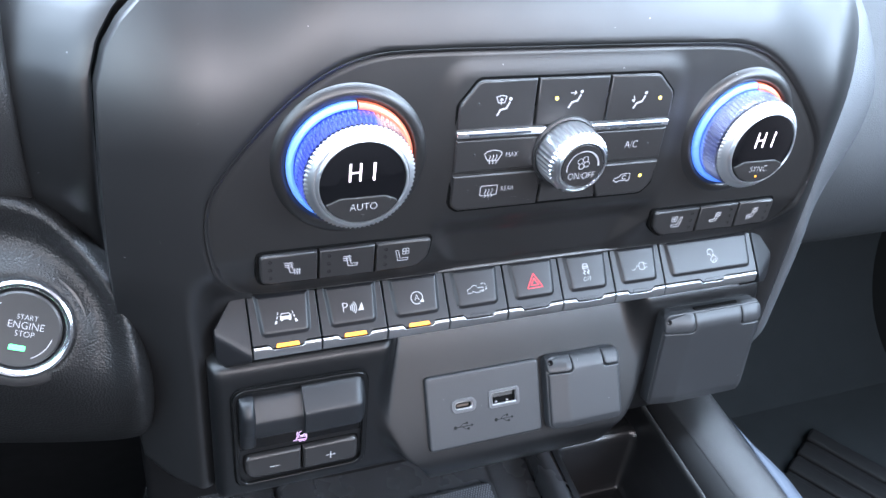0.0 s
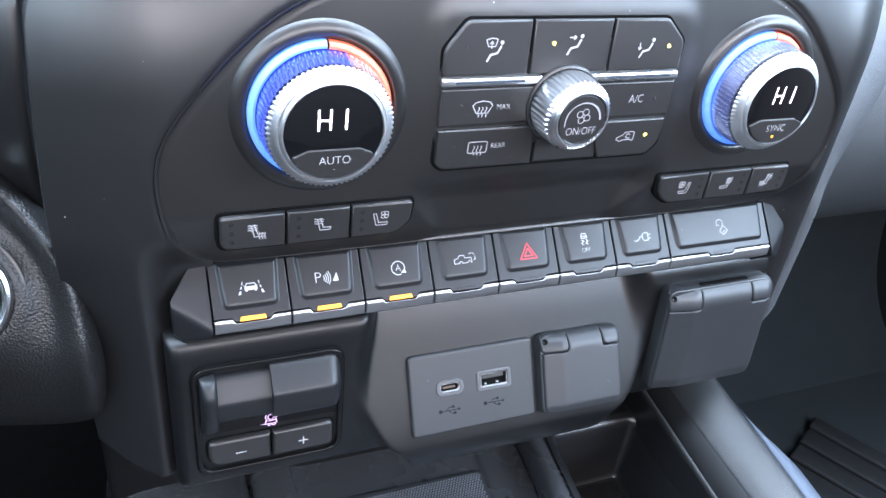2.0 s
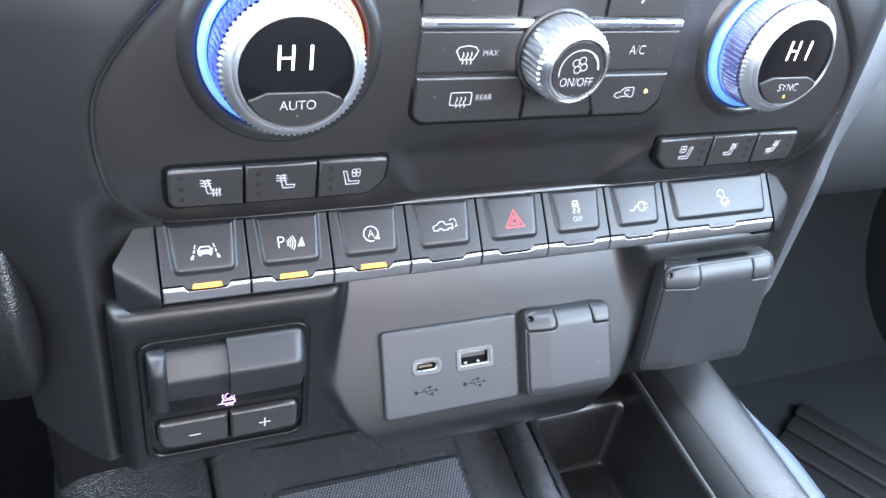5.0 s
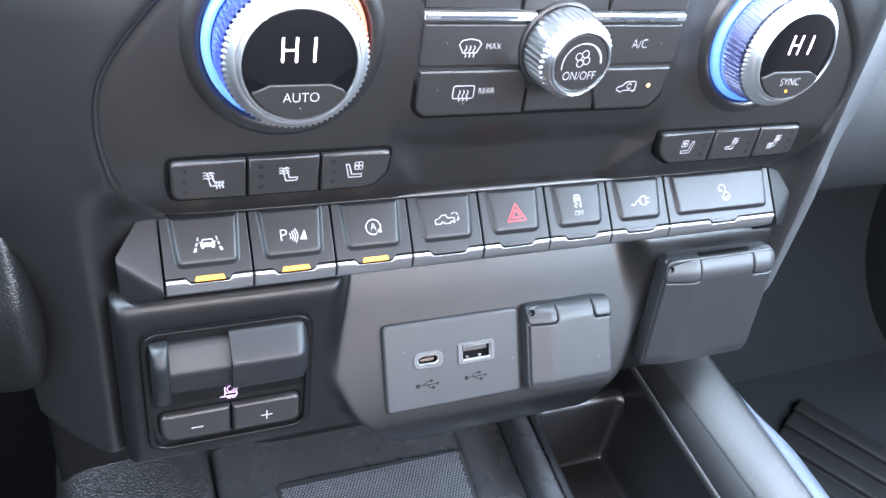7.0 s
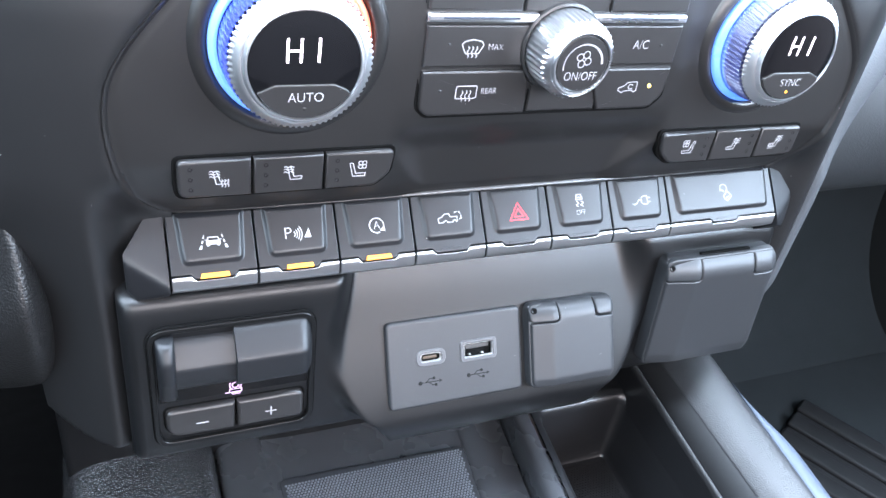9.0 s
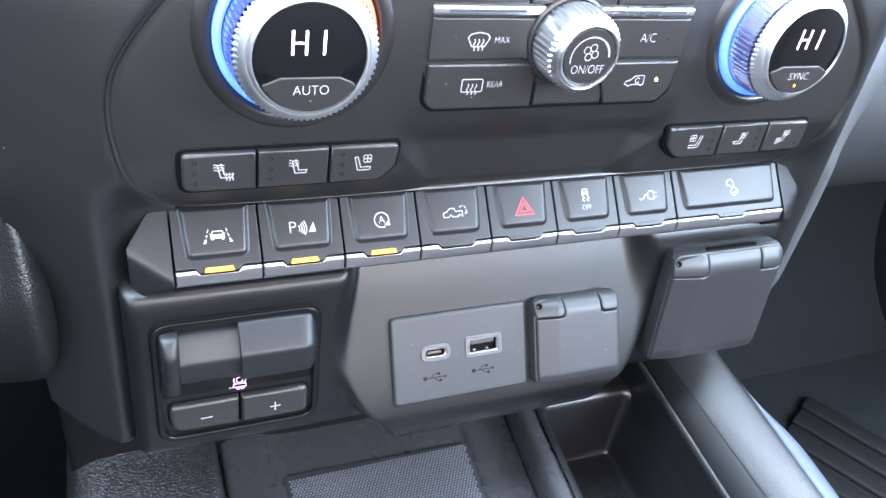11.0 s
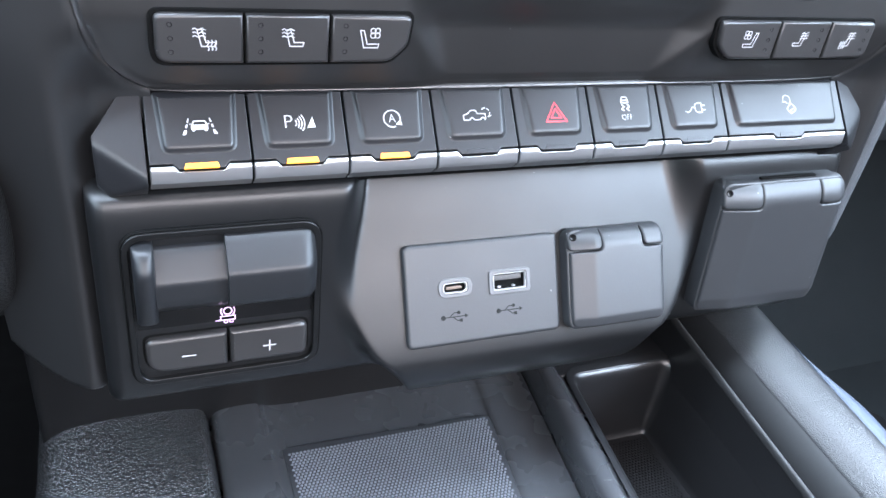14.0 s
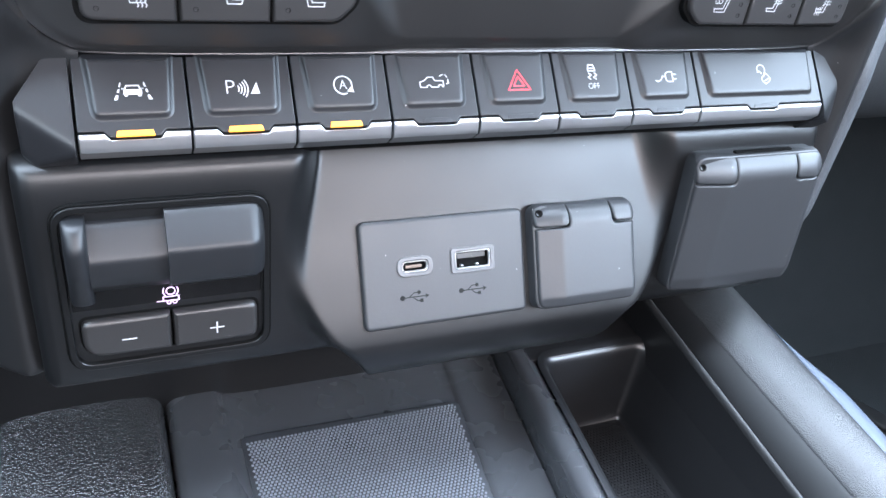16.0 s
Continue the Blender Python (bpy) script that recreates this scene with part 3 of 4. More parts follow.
def temperature_dial(x, v, word, lit):
    dial = part("temperature_dial", lathe(bmesh.new(), [(32.0, -1.2), (31.0, 0.2), (29.2, 1.1), (27.2, 1.3), (26.3, 0.8), (25.8, -0.2), (25.7, -1.0)], 96, cap=False), BEZEL, climate, at=pose(x * MM, v * MM, 0))
    guide = [(25.4, -0.5), (25.4, 1.0), (24.9, 2.0), (23.8, 2.7), (23.0, 2.5), (22.9, 1.2)]
    part("light_guide", lathe(bmesh.new(), guide, 48, cap=False, start=88, end=272), BLUE_GLOW, dial, "blue lit ring")
    part("light_guide", lathe(bmesh.new(), [(r - 0.25, n - 0.25) for r, n in guide], 36, cap=False, start=-10, end=86), RED_GLOW, dial, "red lit ring")
    for mat, start, end, text in ((SILVER_GRIP if lit else BLUE_GRIP, 70, 290, "ribbed silver grip with a faint blue glow of its own" if lit else "ribbed clear grip lit blue"), (RED_GRIP, -20, 70, "ribbed clear grip lit red"), (CHROME, -70, -20, "ribbed chrome grip")):
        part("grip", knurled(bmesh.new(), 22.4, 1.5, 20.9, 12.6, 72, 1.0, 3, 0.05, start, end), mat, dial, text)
    part("rim", knurled(bmesh.new(), 21.1, 12.5, 21.3, 14.0, 72, 0.7, 2, 0.0, 0, 360, 0.25), POLISHED, dial, "scalloped polished chrome edge")
    ring = knurled(bmesh.new(), 21.3, 14.0, 20.3, 15.2, 72, 0.52, 3, 0.0, 0, 360, 1.0)
    part("face_ring", lathe(ring, [(20.3, 15.2), (19.6, 16.2), (18.8, 16.9), (18.45, 16.95), (18.3, 16.6), (18.1, 16.7), (17.9, 17.6), (17.4, 18.3), (17.0, 18.4), (16.8, 18.1), (16.7, 17.4)], 96, cap=False), RING, dial, "satin silver face ring with a fine groove")
    part("display", lathe(bmesh.new(), [(16.8, 17.0), (16.7, 17.9), (16.1, 18.1), (9, 18.25), (0.5, 18.3)], 80), GLASS, dial, "glossy black round display")
    cut = [(16.3 * math.cos(radians(a)), 16.3 * math.sin(radians(a))) for a in range(208, 334, 6)]
    poly = cut + [(12.9, -7.4), (8.8, -5.6), (-8.8, -5.6), (-12.9, -7.4)]
    part("push_button", plate(rounded(poly, 0.4, 1), 18.0, 18.8, 0.3), KEY, dial)
    lettering("print", word, 3.0, 0.3, -9.6, 18.9, ICON, dial, 0.92)
    part("indicator_lamp", lathe(bmesh.new(), [(0.6, 18.7), (0.6, 18.9), (0.4, 19.0)], 14, 0, -13.3), AMBER if lit else KEY, dial)
    bm = bmesh.new()
    for x0, v0, x1, v1 in ((-5.7, 1.2, -4.95, 8.6), (-1.75, 1.2, -1.0, 8.6), (-5.1, 4.5, -1.5, 5.1), (3.5, 1.2, 4.3, 8.6)):
        bm.faces.new([bm.verts.new((px + 0.02 * (pv - 5), pv, 18.42)) for px, pv in rect(x0, v0, x1, v1, 0.25, 2)])
    part("digit", bm, DIGIT, dial, "lit white digits reading HI")
    return dial


temperature_dial(-94.3, 44.6, "AUTO", False)
temperature_dial(94.3, 44.6, "SYNC", True)

fan = part("fan_dial", lathe(bmesh.new(), [(16, 0.5), (15.6, 2.8), (14.8, 3.2), (14, 2.4)], 72, cap=False), KEY, climate, at=pose(0, 0.0435, 0))
part("grip", knurled(bmesh.new(), 13.9, 1.5, 13.1, 14.0, 42, 0.8, 3), CHROME, fan, "ribbed chrome grip")
rim = knurled(bmesh.new(), 13.1, 14.0, 12.5, 15.6, 42, 0.8, 3, 0.0, 0, 360, 1.0)
part("rim", lathe(rim, [(12.5, 15.6), (12.1, 16.6), (11.7, 17.0), (11.5, 16.9), (11.3, 17.5), (10.8, 18.0), (10.3, 17.9), (10.0, 17.0)], 80, cap=False), CHROME, fan, "polished chrome rim with scalloped edge")
part("push_button", lathe(bmesh.new(), [(10.1, 16.4), (10.0, 17.2), (9.5, 17.6), (0.4, 17.7)], 64), KEY, fan)
lettering("print", "ON/OFF", 3.1, 0, -4.3, 17.85, ICON, fan, 0.80)
ARC = arc(0, -0.4, 7.4, 192, 6, 30)
bm = strokes([ARC[:16]], 0.5, 17.85)
strokes([ARC[15:24]], 0.75, 17.85, bm)
strokes([ARC[23:]], 1.05, 17.85, bm)
for k in range(4):
    a = radians(45 + 90 * k)
    strokes([arc(1.75 * math.cos(a + 0.35), 1.8 + 1.75 * math.sin(a + 0.35), 1.25, 0, 360, 12)], 0.42, 17.85, bm)
part("icon", bm, ICON, fan)


# seat-heating keys
def seat_icon(kind, x, v, n, parent, flip):
    lines = [[(-1.9, 2.6), (-1.0, -1.6), (2.3, -1.6), (2.6, -0.6), (0.1, -0.6), (-0.8, 2.6), (-1.9, 2.6)]]
    if kind != "cool":
        lines += [[(-2.9 + i * 0.42, 0.9 + k * 0.9 + 0.22 * math.sin(i * 1.6)) for i in range(8)] for k in range(3)]
    if kind == "both":
        lines += [[(0.6 + k * 0.9 + 0.2 * math.sin(i * 1.6), -2.6 + i * 0.42) for i in range(7)] for k in range(3)]
    if kind == "cool":
        lines[0] = [(-2.6, 2.6), (-1.5, -2.0), (2.4, -2.0), (2.6, -1.0), (-0.6, -1.0), (-1.6, 2.6), (-2.6, 2.6)]
        lines += [arc(1.5 + 0.85 * math.cos(radians(45 + 90 * k)), 1.9 + 0.85 * math.sin(radians(45 + 90 * k)), 0.72, 0, 360, 8) for k in range(4)]
    return part("icon", strokes(moved(lines, x, v, 1.12, flip), 0.40, n), ICON, parent)


def seat_keys(flip, kinds, edges):
    s = -1 if flip else 1
    far = [(-132, -8.6), (-63, -8.6), (-57.2, -3.0), (-56.2, 7.5), (-132, 7.6)]
    well = [(x * s, v) for x, v in far]
    well = well if s > 0 else well[::-1]
    part("key_well", plate(rounded(well, [4.5, 7, 6, 3, 3] if s > 0 else [3, 3, 6, 7, 4.5]), -7, 0.35, 0.25), GAP, climate)
    for k, kind in enumerate(kinds):
        x0, x1 = edges[k], edges[k + 1]
        if k == 2:
            poly = [(x0, -7.8), (-63.6, -7.8), (-58.2, -2.6), (-57.0, 6.8), (x0, 6.8)]
            rad = [0.4, 7, 6, 2.5, 0.4]
        elif k == 0:
            poly, rad = [(x0, -7.6), (x1, -7.8), (x1, 6.8), (x0, 6.8)], [4.0, 0.4, 0.4, 2.5]
        else:
            poly, rad = [(x0, -7.8), (x1, -7.8), (x1, 6.8), (x0, 6.8)], 0.4
        if s < 0:
            poly = [(-x, v) for x, v in reversed(poly)]
            rad = rad[::-1] if isinstance(rad, list) else rad
        seat = key("seat_key", rounded(poly, rad), 2.3, bevel=1.1, n0=-8.0)
        cx = (x0 + x1) / 2 + (1.5 if k < 2 else -1.0)
        seat_icon(kind, cx * s, -0.6, 2.4, seat, flip)
        for j in range(3):
            part("indicator_lamp", lathe(bmesh.new(), [(0.75, 2.2), (0.75, 2.42), (0.5, 2.36), (0.4, 2.2)], 12, (x0 + 4.4) * s, 3.6 - 3.8 * j), DARK, seat)


seat_keys(False, ("both", "back", "cool"), (-131, -106.8, -82.4, -57))
seat_keys(True, ("both", "back", "cool"), (-131, -108.2, -84.2, -57))

# the upper part of the panel follows the crown of the stack
for ob in climate.children_recursive:
    if ob.type == "MESH" and not any("dial" in p.name for p in (ob, ob.parent)):
        for w in ob.data.vertices:
            w.co.z += crown(w.co.y * 1000) * MM


# ---- switch bank below the climate panel ----
BANK = leaning(0, 0, 500, 43)
bank = thing("switch_bank", BANK, "row of eight slate switches with satin silver lower edges", "switch panel")
part("backing", plate(rect(-137, 0.6, 137, 27.5, 0.5), -14, -4.6, 0.3), GAP, bank)


def end_cap(s):
    pts = [(-135.4, -0.6), (-135.4, 27), (-141.5, 27), (-149.5, 15), (-149.3, 3), (-146, -0.8)]
    pts = [(x * s, v) for x, v in pts]
    poly = rounded(pts if s < 0 else pts[::-1], 0.7, 3)
    poly = poly if sum((b[0] - a[0]) * (b[1] + a[1]) for a, b in zip(poly, poly[1:] + poly[:1])) < 0 else poly[::-1]
    poly = densify(poly, 1.5)

    def height(x, v):
        away = max(0.0, (abs(x) - 135.4) / 14.0)
        under = 0.8 * away + (9.0 - v) / 14.0 - 0.57
        return 0.2 - (0.5 if s > 0 else 3.6) * away - (13.0 if s > 0 else 9.0) * (under + math.sqrt(under * under + 0.012)) / 2
    loops = [[(x, v, -18) for x, v in poly], [(x, v, height(x, v) - 0.5) for x, v in poly]]
    for k in range(12):
        q = 1 - (k + 0.25) / 12
        loops.append([(139.0 * -s + (x + s * 139.0) * q, 13 + (v - 13) * q, height(139.0 * -s + (x + s * 139.0) * q, 13 + (v - 13) * q)) for x, v in poly])
    bm = bmesh.new()
    rings(bm, loops)
    return part("end_cap", bm, TILE, bank, "tapered black end piece", 50)


def switch(x0, x1, lit, red=False):
    w = x1 - x0
    cx = (x0 + x1) / 2
    a, b = x0 + 0.35, x1 - 0.35
    t = min(6.6, w * 0.22)
    base_poly = [(a, 5.6), (cx - t - 1.6, 5.6), (cx - t, 3.9), (cx + t, 3.9), (cx + t + 1.6, 5.6), (b, 5.6), (b, 26.6), (a, 26.6)]
    sw = part("switch", plate(rounded(base_poly, 0.3, 2), -6, 0.0, 0.35), TILE, bank)
    cap = rounded([(a + 4.4, 9.2), (b - 4.6, 9.2), (b - 3.4, 26.5), (a + 3.2, 26.5)], [2.6, 2.6, 0.3, 0.3], 5)
    bm = bmesh.new()
    loops = [[(x, v, -0.1) for x, v in inset(cap, -1.0)]]
    for d, n in ((-0.6, 0.06), (-0.1, 0.30), (0.35, 0.72), (0.8, 1.02), (1.4, 1.16), (2.2, 1.2)):
        loops.append([(x, v, n) for x, v in inset(cap, d)])
    rings(bm, loops)
    part("keycap", bm, TILE, sw)
    rows4 = []
    for x, top in ((a, 5.1), (a + 0.3, 5.1), (cx - t - 1.4, 5.1), (cx - t + 0.2, 3.3), (cx + t - 0.2, 3.3), (cx + t + 1.4, 5.1), (b - 0.3, 5.1), (b, 5.1)):
        curve = [0.5, 0.8, 1.4, 2.0, 2.6, 3.0, top * 0.4 + 1.75, top * 0.55 + 1.25, top - 0.35, top]
        rows4.append([(x, 0.3, -8)] + [(x, v, -0.10 * (5.1 - v) - 0.62 * max(0.0, 3.9 - v) - 0.5 * max(0.0, 1.0 - v) - (0.3 if v == top else 0) - (0.35 if x in (a, b) else 0)) for v in curve] + [(x, top, -6)])
    rows4 = [[(x, v, -8) for x, v, n in rows4[0]]] + rows4 + [[(x, v, -8) for x, v, n in rows4[-1]]]
    bm = sheet(bmesh.new(), rows4)
    part("silver_edge", bm, SATIN, sw, "satin silver lower edge")
    if lit is not None:
        part("indicator_lamp", plate(rounded([(cx - t + 1.5, 3.9), (cx + t - 1.5, 3.9), (cx + t - 2.0, 5.6), (cx - t + 2.0, 5.6)], 0.2, 2), -0.3, 0.45 if lit else 0.12, 0.2), AMBER if lit else TILE, sw, "lit amber lamp" if lit else "")
    return sw, cx


N1 = 1.28
EDGES = [-135, -105, -75, -45, -15, 15, 45, 75, 135]
made = [switch(a, b, k < 3) for k, (a, b) in enumerate(zip(EDGES, EDGES[1:]))]
end_cap(-1)
end_cap(1)
V = 16.6
sw, cx = made[0]
dashes = [[(d * 5.6, -3.0), (d * 4.5, -3.0), (d * 4.15, -1.5), (d * 4.85, -1.5)] for d in (1, -1)] + [[(d * 4.55, -0.7), (d * 3.95, -0.7), (d * 3.7, 0.4), (d * 4.15, 0.4)] for d in (1, -1)] + [[(d * 3.95, 1.1), (d * 3.5, 1.1), (d * 3.2, 2.5), (d * 3.5, 2.5)] for d in (1, -1)]
car = [[(-2.7, -1.7), (2.7, -1.7), (2.7, 0.0), (2.2, 0.35), (-2.2, 0.35), (-2.7, 0.0)], [(-2.4, -2.4), (-1.5, -2.4), (-1.5, -1.7), (-2.4, -1.7)], [(1.5, -2.4), (2.4, -2.4), (2.4, -1.7), (1.5, -1.7)], [(2.6, 0.55), (3.2, 0.55), (3.2, 0.85), (2.5, 0.85)], [(-2.6, 0.55), (-2.5, 0.85), (-3.2, 0.85), (-3.2, 0.55)]]
car = [[(x, v * 0.8) for x, v in poly] for poly in car]
icon = flat(moved(dashes + car, cx + 0.4, V, 0.9), N1)
strokes(moved([[(-2.3, 0.3), (-1.75, 1.5), (1.75, 1.5), (2.3, 0.3)]], cx + 0.4, V, 0.9), 0.5, N1, icon)
part("icon", icon, ICON, sw)
sw, cx = made[1]
lettering("print", "P", 4.3, cx - 3.4, V, N1, ICON, sw)
bm = strokes(moved([arc(-2.4, 0, 1.4 + 0.85 * k, -38, 38, 6) for k in range(4)], cx + 0.2, V - 0.3), 0.5, N1)
bm.faces.new([bm.verts.new((cx + x, V + v, N1)) for x, v in ((2.4, -1.9), (5.0, -1.9), (4.3, 1.6))])
part("icon", bm, ICON, sw)
sw, cx = made[2]
lettering("print", "A", 2.9, cx + 0.2, V, N1, ICON, sw, 0.9)
bm = strokes([arc(cx + 0.2, V, 2.8, -20, 290, 24)], 0.55, N1)
bm.faces.new([bm.verts.new((cx + x, V + v, N1)) for x, v in ((1.2, -2.0), (3.4, -2.3), (3.0, -0.3))])
part("icon", bm, ICON, sw)
sw, cx = made[3]
part("icon", strokes(moved([[(-5.3, -1.5), (-5.4, 0.3), (-3.7, 0.8), (-2.5, 2.0), (-0.5, 2.0), (0.0, 0.7), (3.0, 0.7), (3.1, -1.2)], [(2.7, -1.5), (3.1, -1.2)], [(1.1, -1.5), (-1.4, -1.5)], [(-3.0, -1.5), (-5.3, -1.5)], arc(-2.2, -1.5, 0.8, 0, 180, 6), arc(1.9, -1.5, 0.8, 0, 180, 6),
     [(2.0, 2.3), (3.2, 2.8)], [(4.0, 2.7), (4.7, 1.8)], [(4.9, 1.0), (4.7, 0.0)], [(4.1, -0.5), (5.2, -0.1)]], cx + 0.4, V, 0.95), 0.4, N1), ICON, sw)
sw, cx = made[4]
part("icon", strokes(moved([[(-4.1, -2.7), (4.1, -2.7), (0, 4.2), (-4.1, -2.7)], [(-2.0, -1.4), (2.0, -1.4), (0, 1.9), (-2.0, -1.4)]], cx + 0.4, V - 0.4), 0.6, N1), RED, sw, "red hazard triangle")
sw, cx = made[5]
part("icon", strokes(moved([[(-1.4, 3.2), (-1.0, 4.4), (1.0, 4.4), (1.4, 3.2), (1.5, 2.3), (-1.5, 2.3), (-1.4, 3.2), (1.4, 3.2)], [(-1.3, 1.6), (-0.3, 0.8), (-1.6, 0.0), (-0.6, -0.7)], [(1.0, 1.6), (1.9, 0.8), (0.6, 0.0), (1.6, -0.7)]], cx - 0.6, V + 0.6), 0.55, N1), ICON, sw)
lettering("print", "OFF", 2.1, cx - 0.4, V - 2.6, N1, ICON, sw, 0.9)
sw, cx = made[6]
part("icon", strokes(moved([[(0.0, -1.2), (0.0, 1.0), (0.9, 1.7), (3.0, 1.7), (3.0, -1.9), (0.9, -1.9), (0.0, -1.2)], [(3.0, 0.8), (4.6, 0.8)], [(3.0, -1.0), (4.6, -1.0)], [(0.0, -0.1), (-1.4, 0.2), (-2.2, -1.2), (-3.4, -1.8), (-4.6, -1.4)]], cx + 0.4, V + 0.2), 0.5, N1), ICON, sw)
sw, cx = made[7]
part("icon", strokes(moved([arc(-0.8, 2.0, 1.9, 200, -60, 12), [(-2.8, 1.0), (-1.6, 1.4)], [(-1.6, 1.4), (-0.8, 0.4)], [(-1.2, -1.4), (1.2, 0.6), (2.4, -0.6), (3.2, -1.6), (2.6, -2.6), (0.6, -3.6), (-0.8, -2.6), (-1.2, -1.4)], [(0.2, -2.4), (2.0, -1.6)]], cx + 1.2, V), 0.5, N1), ICON, sw)

# ---- lower fascia ----
fascia = thing("lower_fascia", pose(0, 0, 0), "grey moulded fascia carrying sockets and brake controller", "dashboard")
MIDDLE = [(32, 497), (25, 490), (18, 480), (8, 462.5), (-2.5, 445), (-12.2, 428.5), (-14.2, 423), (-11.8, 411.5), (-4.5, 403), (12, 396), (84, 374)]
LEFT = [(24, 495.5), (8.0, 494.0), (3.2, 489.5), (2.0, 470), (0.5, 450), (-1.0, 430), (-1.6, 421), (-0.2, 415.5), (10, 411.5), (26, 402), (84, 378)]
RIGHT = [(30, 494.5), (15, 492), (10.2, 487), (8, 470), (5.5, 450), (3, 430), (2, 420), (4, 411), (14, 404), (28, 397), (84, 376)]
EDGE = [64, 64, 66, 71, 74, 66, 57, 52, 48, 46, 44]
mid, left, right = chaikin(MIDDLE, 3), chaikin(LEFT, 3), chaikin(RIGHT, 3)
edge = [e[0] for e in chaikin([(e, 0) for e in EDGE], 3)]
rows_ = []
xs = [-153.5, -153.4, -153.0, -152.0, -150.5, -148] + [-145 + 2.5 * i for i in range(24)] + [-85 + 1.0 * i for i in range(46)] + [-39 + 3 * i for i in range(27)] + [42 + 1.0 * i for i in range(46)] + [88 + 3 * i for i in range(20)] + [147.5, 149.5, 150.8, 151.4, 151.6]
for x in xs:
    row = []
    back = (34 if x in (-153.5, 151.6) else 0) + 5 * max(0.0, (abs(x + 0.9) - 148.5) / 4.2) ** 2.2
    for k, m in enumerate(mid):
        side = left if x < 0 else right
        w = smooth_step(edge[k] - 3.5, edge[k] + 10.0, abs(x))
        if x < 0:
            q = min(1.0, max(0.0, (abs(x) - edge[k] + 1.5) / 9.5))
            w = 0.3 * w + 0.7 * (1 - (1 - q) ** 1.8)
        y, z = (m[0] * (1 - w) + side[k][0] * w, m[1] * (1 - w) + side[k][1] * w)
        row.append((x, y + back, z))
    rows_.append(row)
CUT = next(k for k, m in enumerate(mid) if k > 30 and m[1] < 407)
part("fascia_shell", sheet(bmesh.new(), [row[:CUT + 1] for row in rows_]), FASCIA, fascia, smooth=60)
part("fascia_underside", sheet(bmesh.new(), [row[CUT:] for row in rows_]), FASCIA, fascia, smooth=60)

# ---- USB plate ----
USB = leaning(0, -12.3, 432.5, 30)
usb = thing("usb_panel", USB, "grey plate with one narrow and one wide charging port", "socket panel")
part("port_plate", pierced(rect(-52.5, -0.8, 10.2, 37.2, 2.6), [rect(-39.7, 17.1, -26.7, 23.7, 3.2, 8), rect(-19.4, 16.2, -2.6, 25.0, 1.5, 8)], -3.2, 0.1, 1.3, 4), COVER, usb)


def bordered(poly_out, poly_in, n0, n1, deep, cap=True):
    bm = bmesh.new()
    rings(bm, [[(x, v, n0) for x, v in poly_out], [(x, v, n1 - 0.25) for x, v in poly_out], [(x, v, n1) for x, v in inset(poly_out, 0.25)],
               [(x, v, n1) for x, v in inset(poly_in, -0.25)], [(x, v, n1 - 0.25) for x, v in poly_in], [(x, v, deep) for x, v in poly_in]], cap_last=cap)
    return bm


def port(name, x, v, w, h, ow, oh, r, orad, label):
    p = part(name, bordered(rect(x - ow / 2, v - oh / 2, x + ow / 2, v + oh / 2, orad, 8), rect(x - w / 2 - 0.6, v - h / 2 - 0.6, x + w / 2 + 0.6, v + h / 2 + 0.6, r + 0.4, 8), -0.5, 0.75, -1.2, False), PORT, usb, label)
    part("shell", bordered(rect(x - w / 2 - 0.6, v - h / 2 - 0.6, x + w / 2 + 0.6, v + h / 2 + 0.6, r + 0.4, 8), rect(x - w / 2, v - h / 2, x + w / 2, v + h / 2, r, 8), -1.0, 0.45, -0.7, False), SHELL, p, "bright metal shell")
    part("socket_liner", bordered(rect(x - w / 2 - 0.5, v - h / 2 - 0.5, x + w / 2 + 0.5, v + h / 2 + 0.5, r + 0.4, 8), rect(x - w / 2 + 0.05, v - h / 2 + 0.05, x + w / 2 - 0.05, v + h / 2 - 0.05, r, 8), -2.2, -0.6, -2.05), GAP, p)
    return p


pc = port("narrow_port", -33.2, 20.4, 8.6, 2.9, 13.4, 7.0, 1.45, 3.4, "narrow oval charging port in a pale rim")
part("tongue", plate(rect(-36.4, 19.7, -30.2, 20.9, 0.3), -2.1, -0.7, 0.1), COPPER, pc)
pa = port("wide_port", -11.0, 20.6, 12.6, 5.4, 17.2, 9.2, 0.5, 1.6, "wide rectangular charging port in a pale rim")
part("tongue", plate(rect(-16.6, 21.0, -5.4, 22.9, 0.2), -2.1, -1.1, 0.15), TONGUE, pa)
for x in (-14.6, -8.6):
    part("contact", plate(rect(x - 0.6, 18.1, x + 0.6, 18.8, 0.2), -2.1, -1.0, 0.2), SHELL, pa)
for x in (-34.0, -11.6):
    bm = strokes(moved([[(-4.4, 0), (4.6, 0)], [(-2.0, 0), (-0.2, 1.5), (1.6, 1.5)], [(-0.6, 0), (1.2, -1.5), (2.6, -1.5)]], x, 9.6), 0.5, 0.16)
    lathe(bm, [(0.95, 0.1), (0.9, 0.2)], 12, x - 4.4, 9.6)
    lathe(bm, [(0.7, 0.1), (0.65, 0.2)], 12, x + 1.8, 11.1)
    bm.faces.new([bm.verts.new((x + p, 9.6 + q, 0.17)) for p, q in ((4.2, -0.8), (5.6, 0), (4.2, 0.8))])
    bm.faces.new([bm.verts.new((x + p, 9.6 + q, 0.17)) for p, q in ((2.0, -2.1), (3.2, -2.1), (3.2, -0.9), (2.0, -0.9))])
    part("symbol", bm, MOULD, usb)


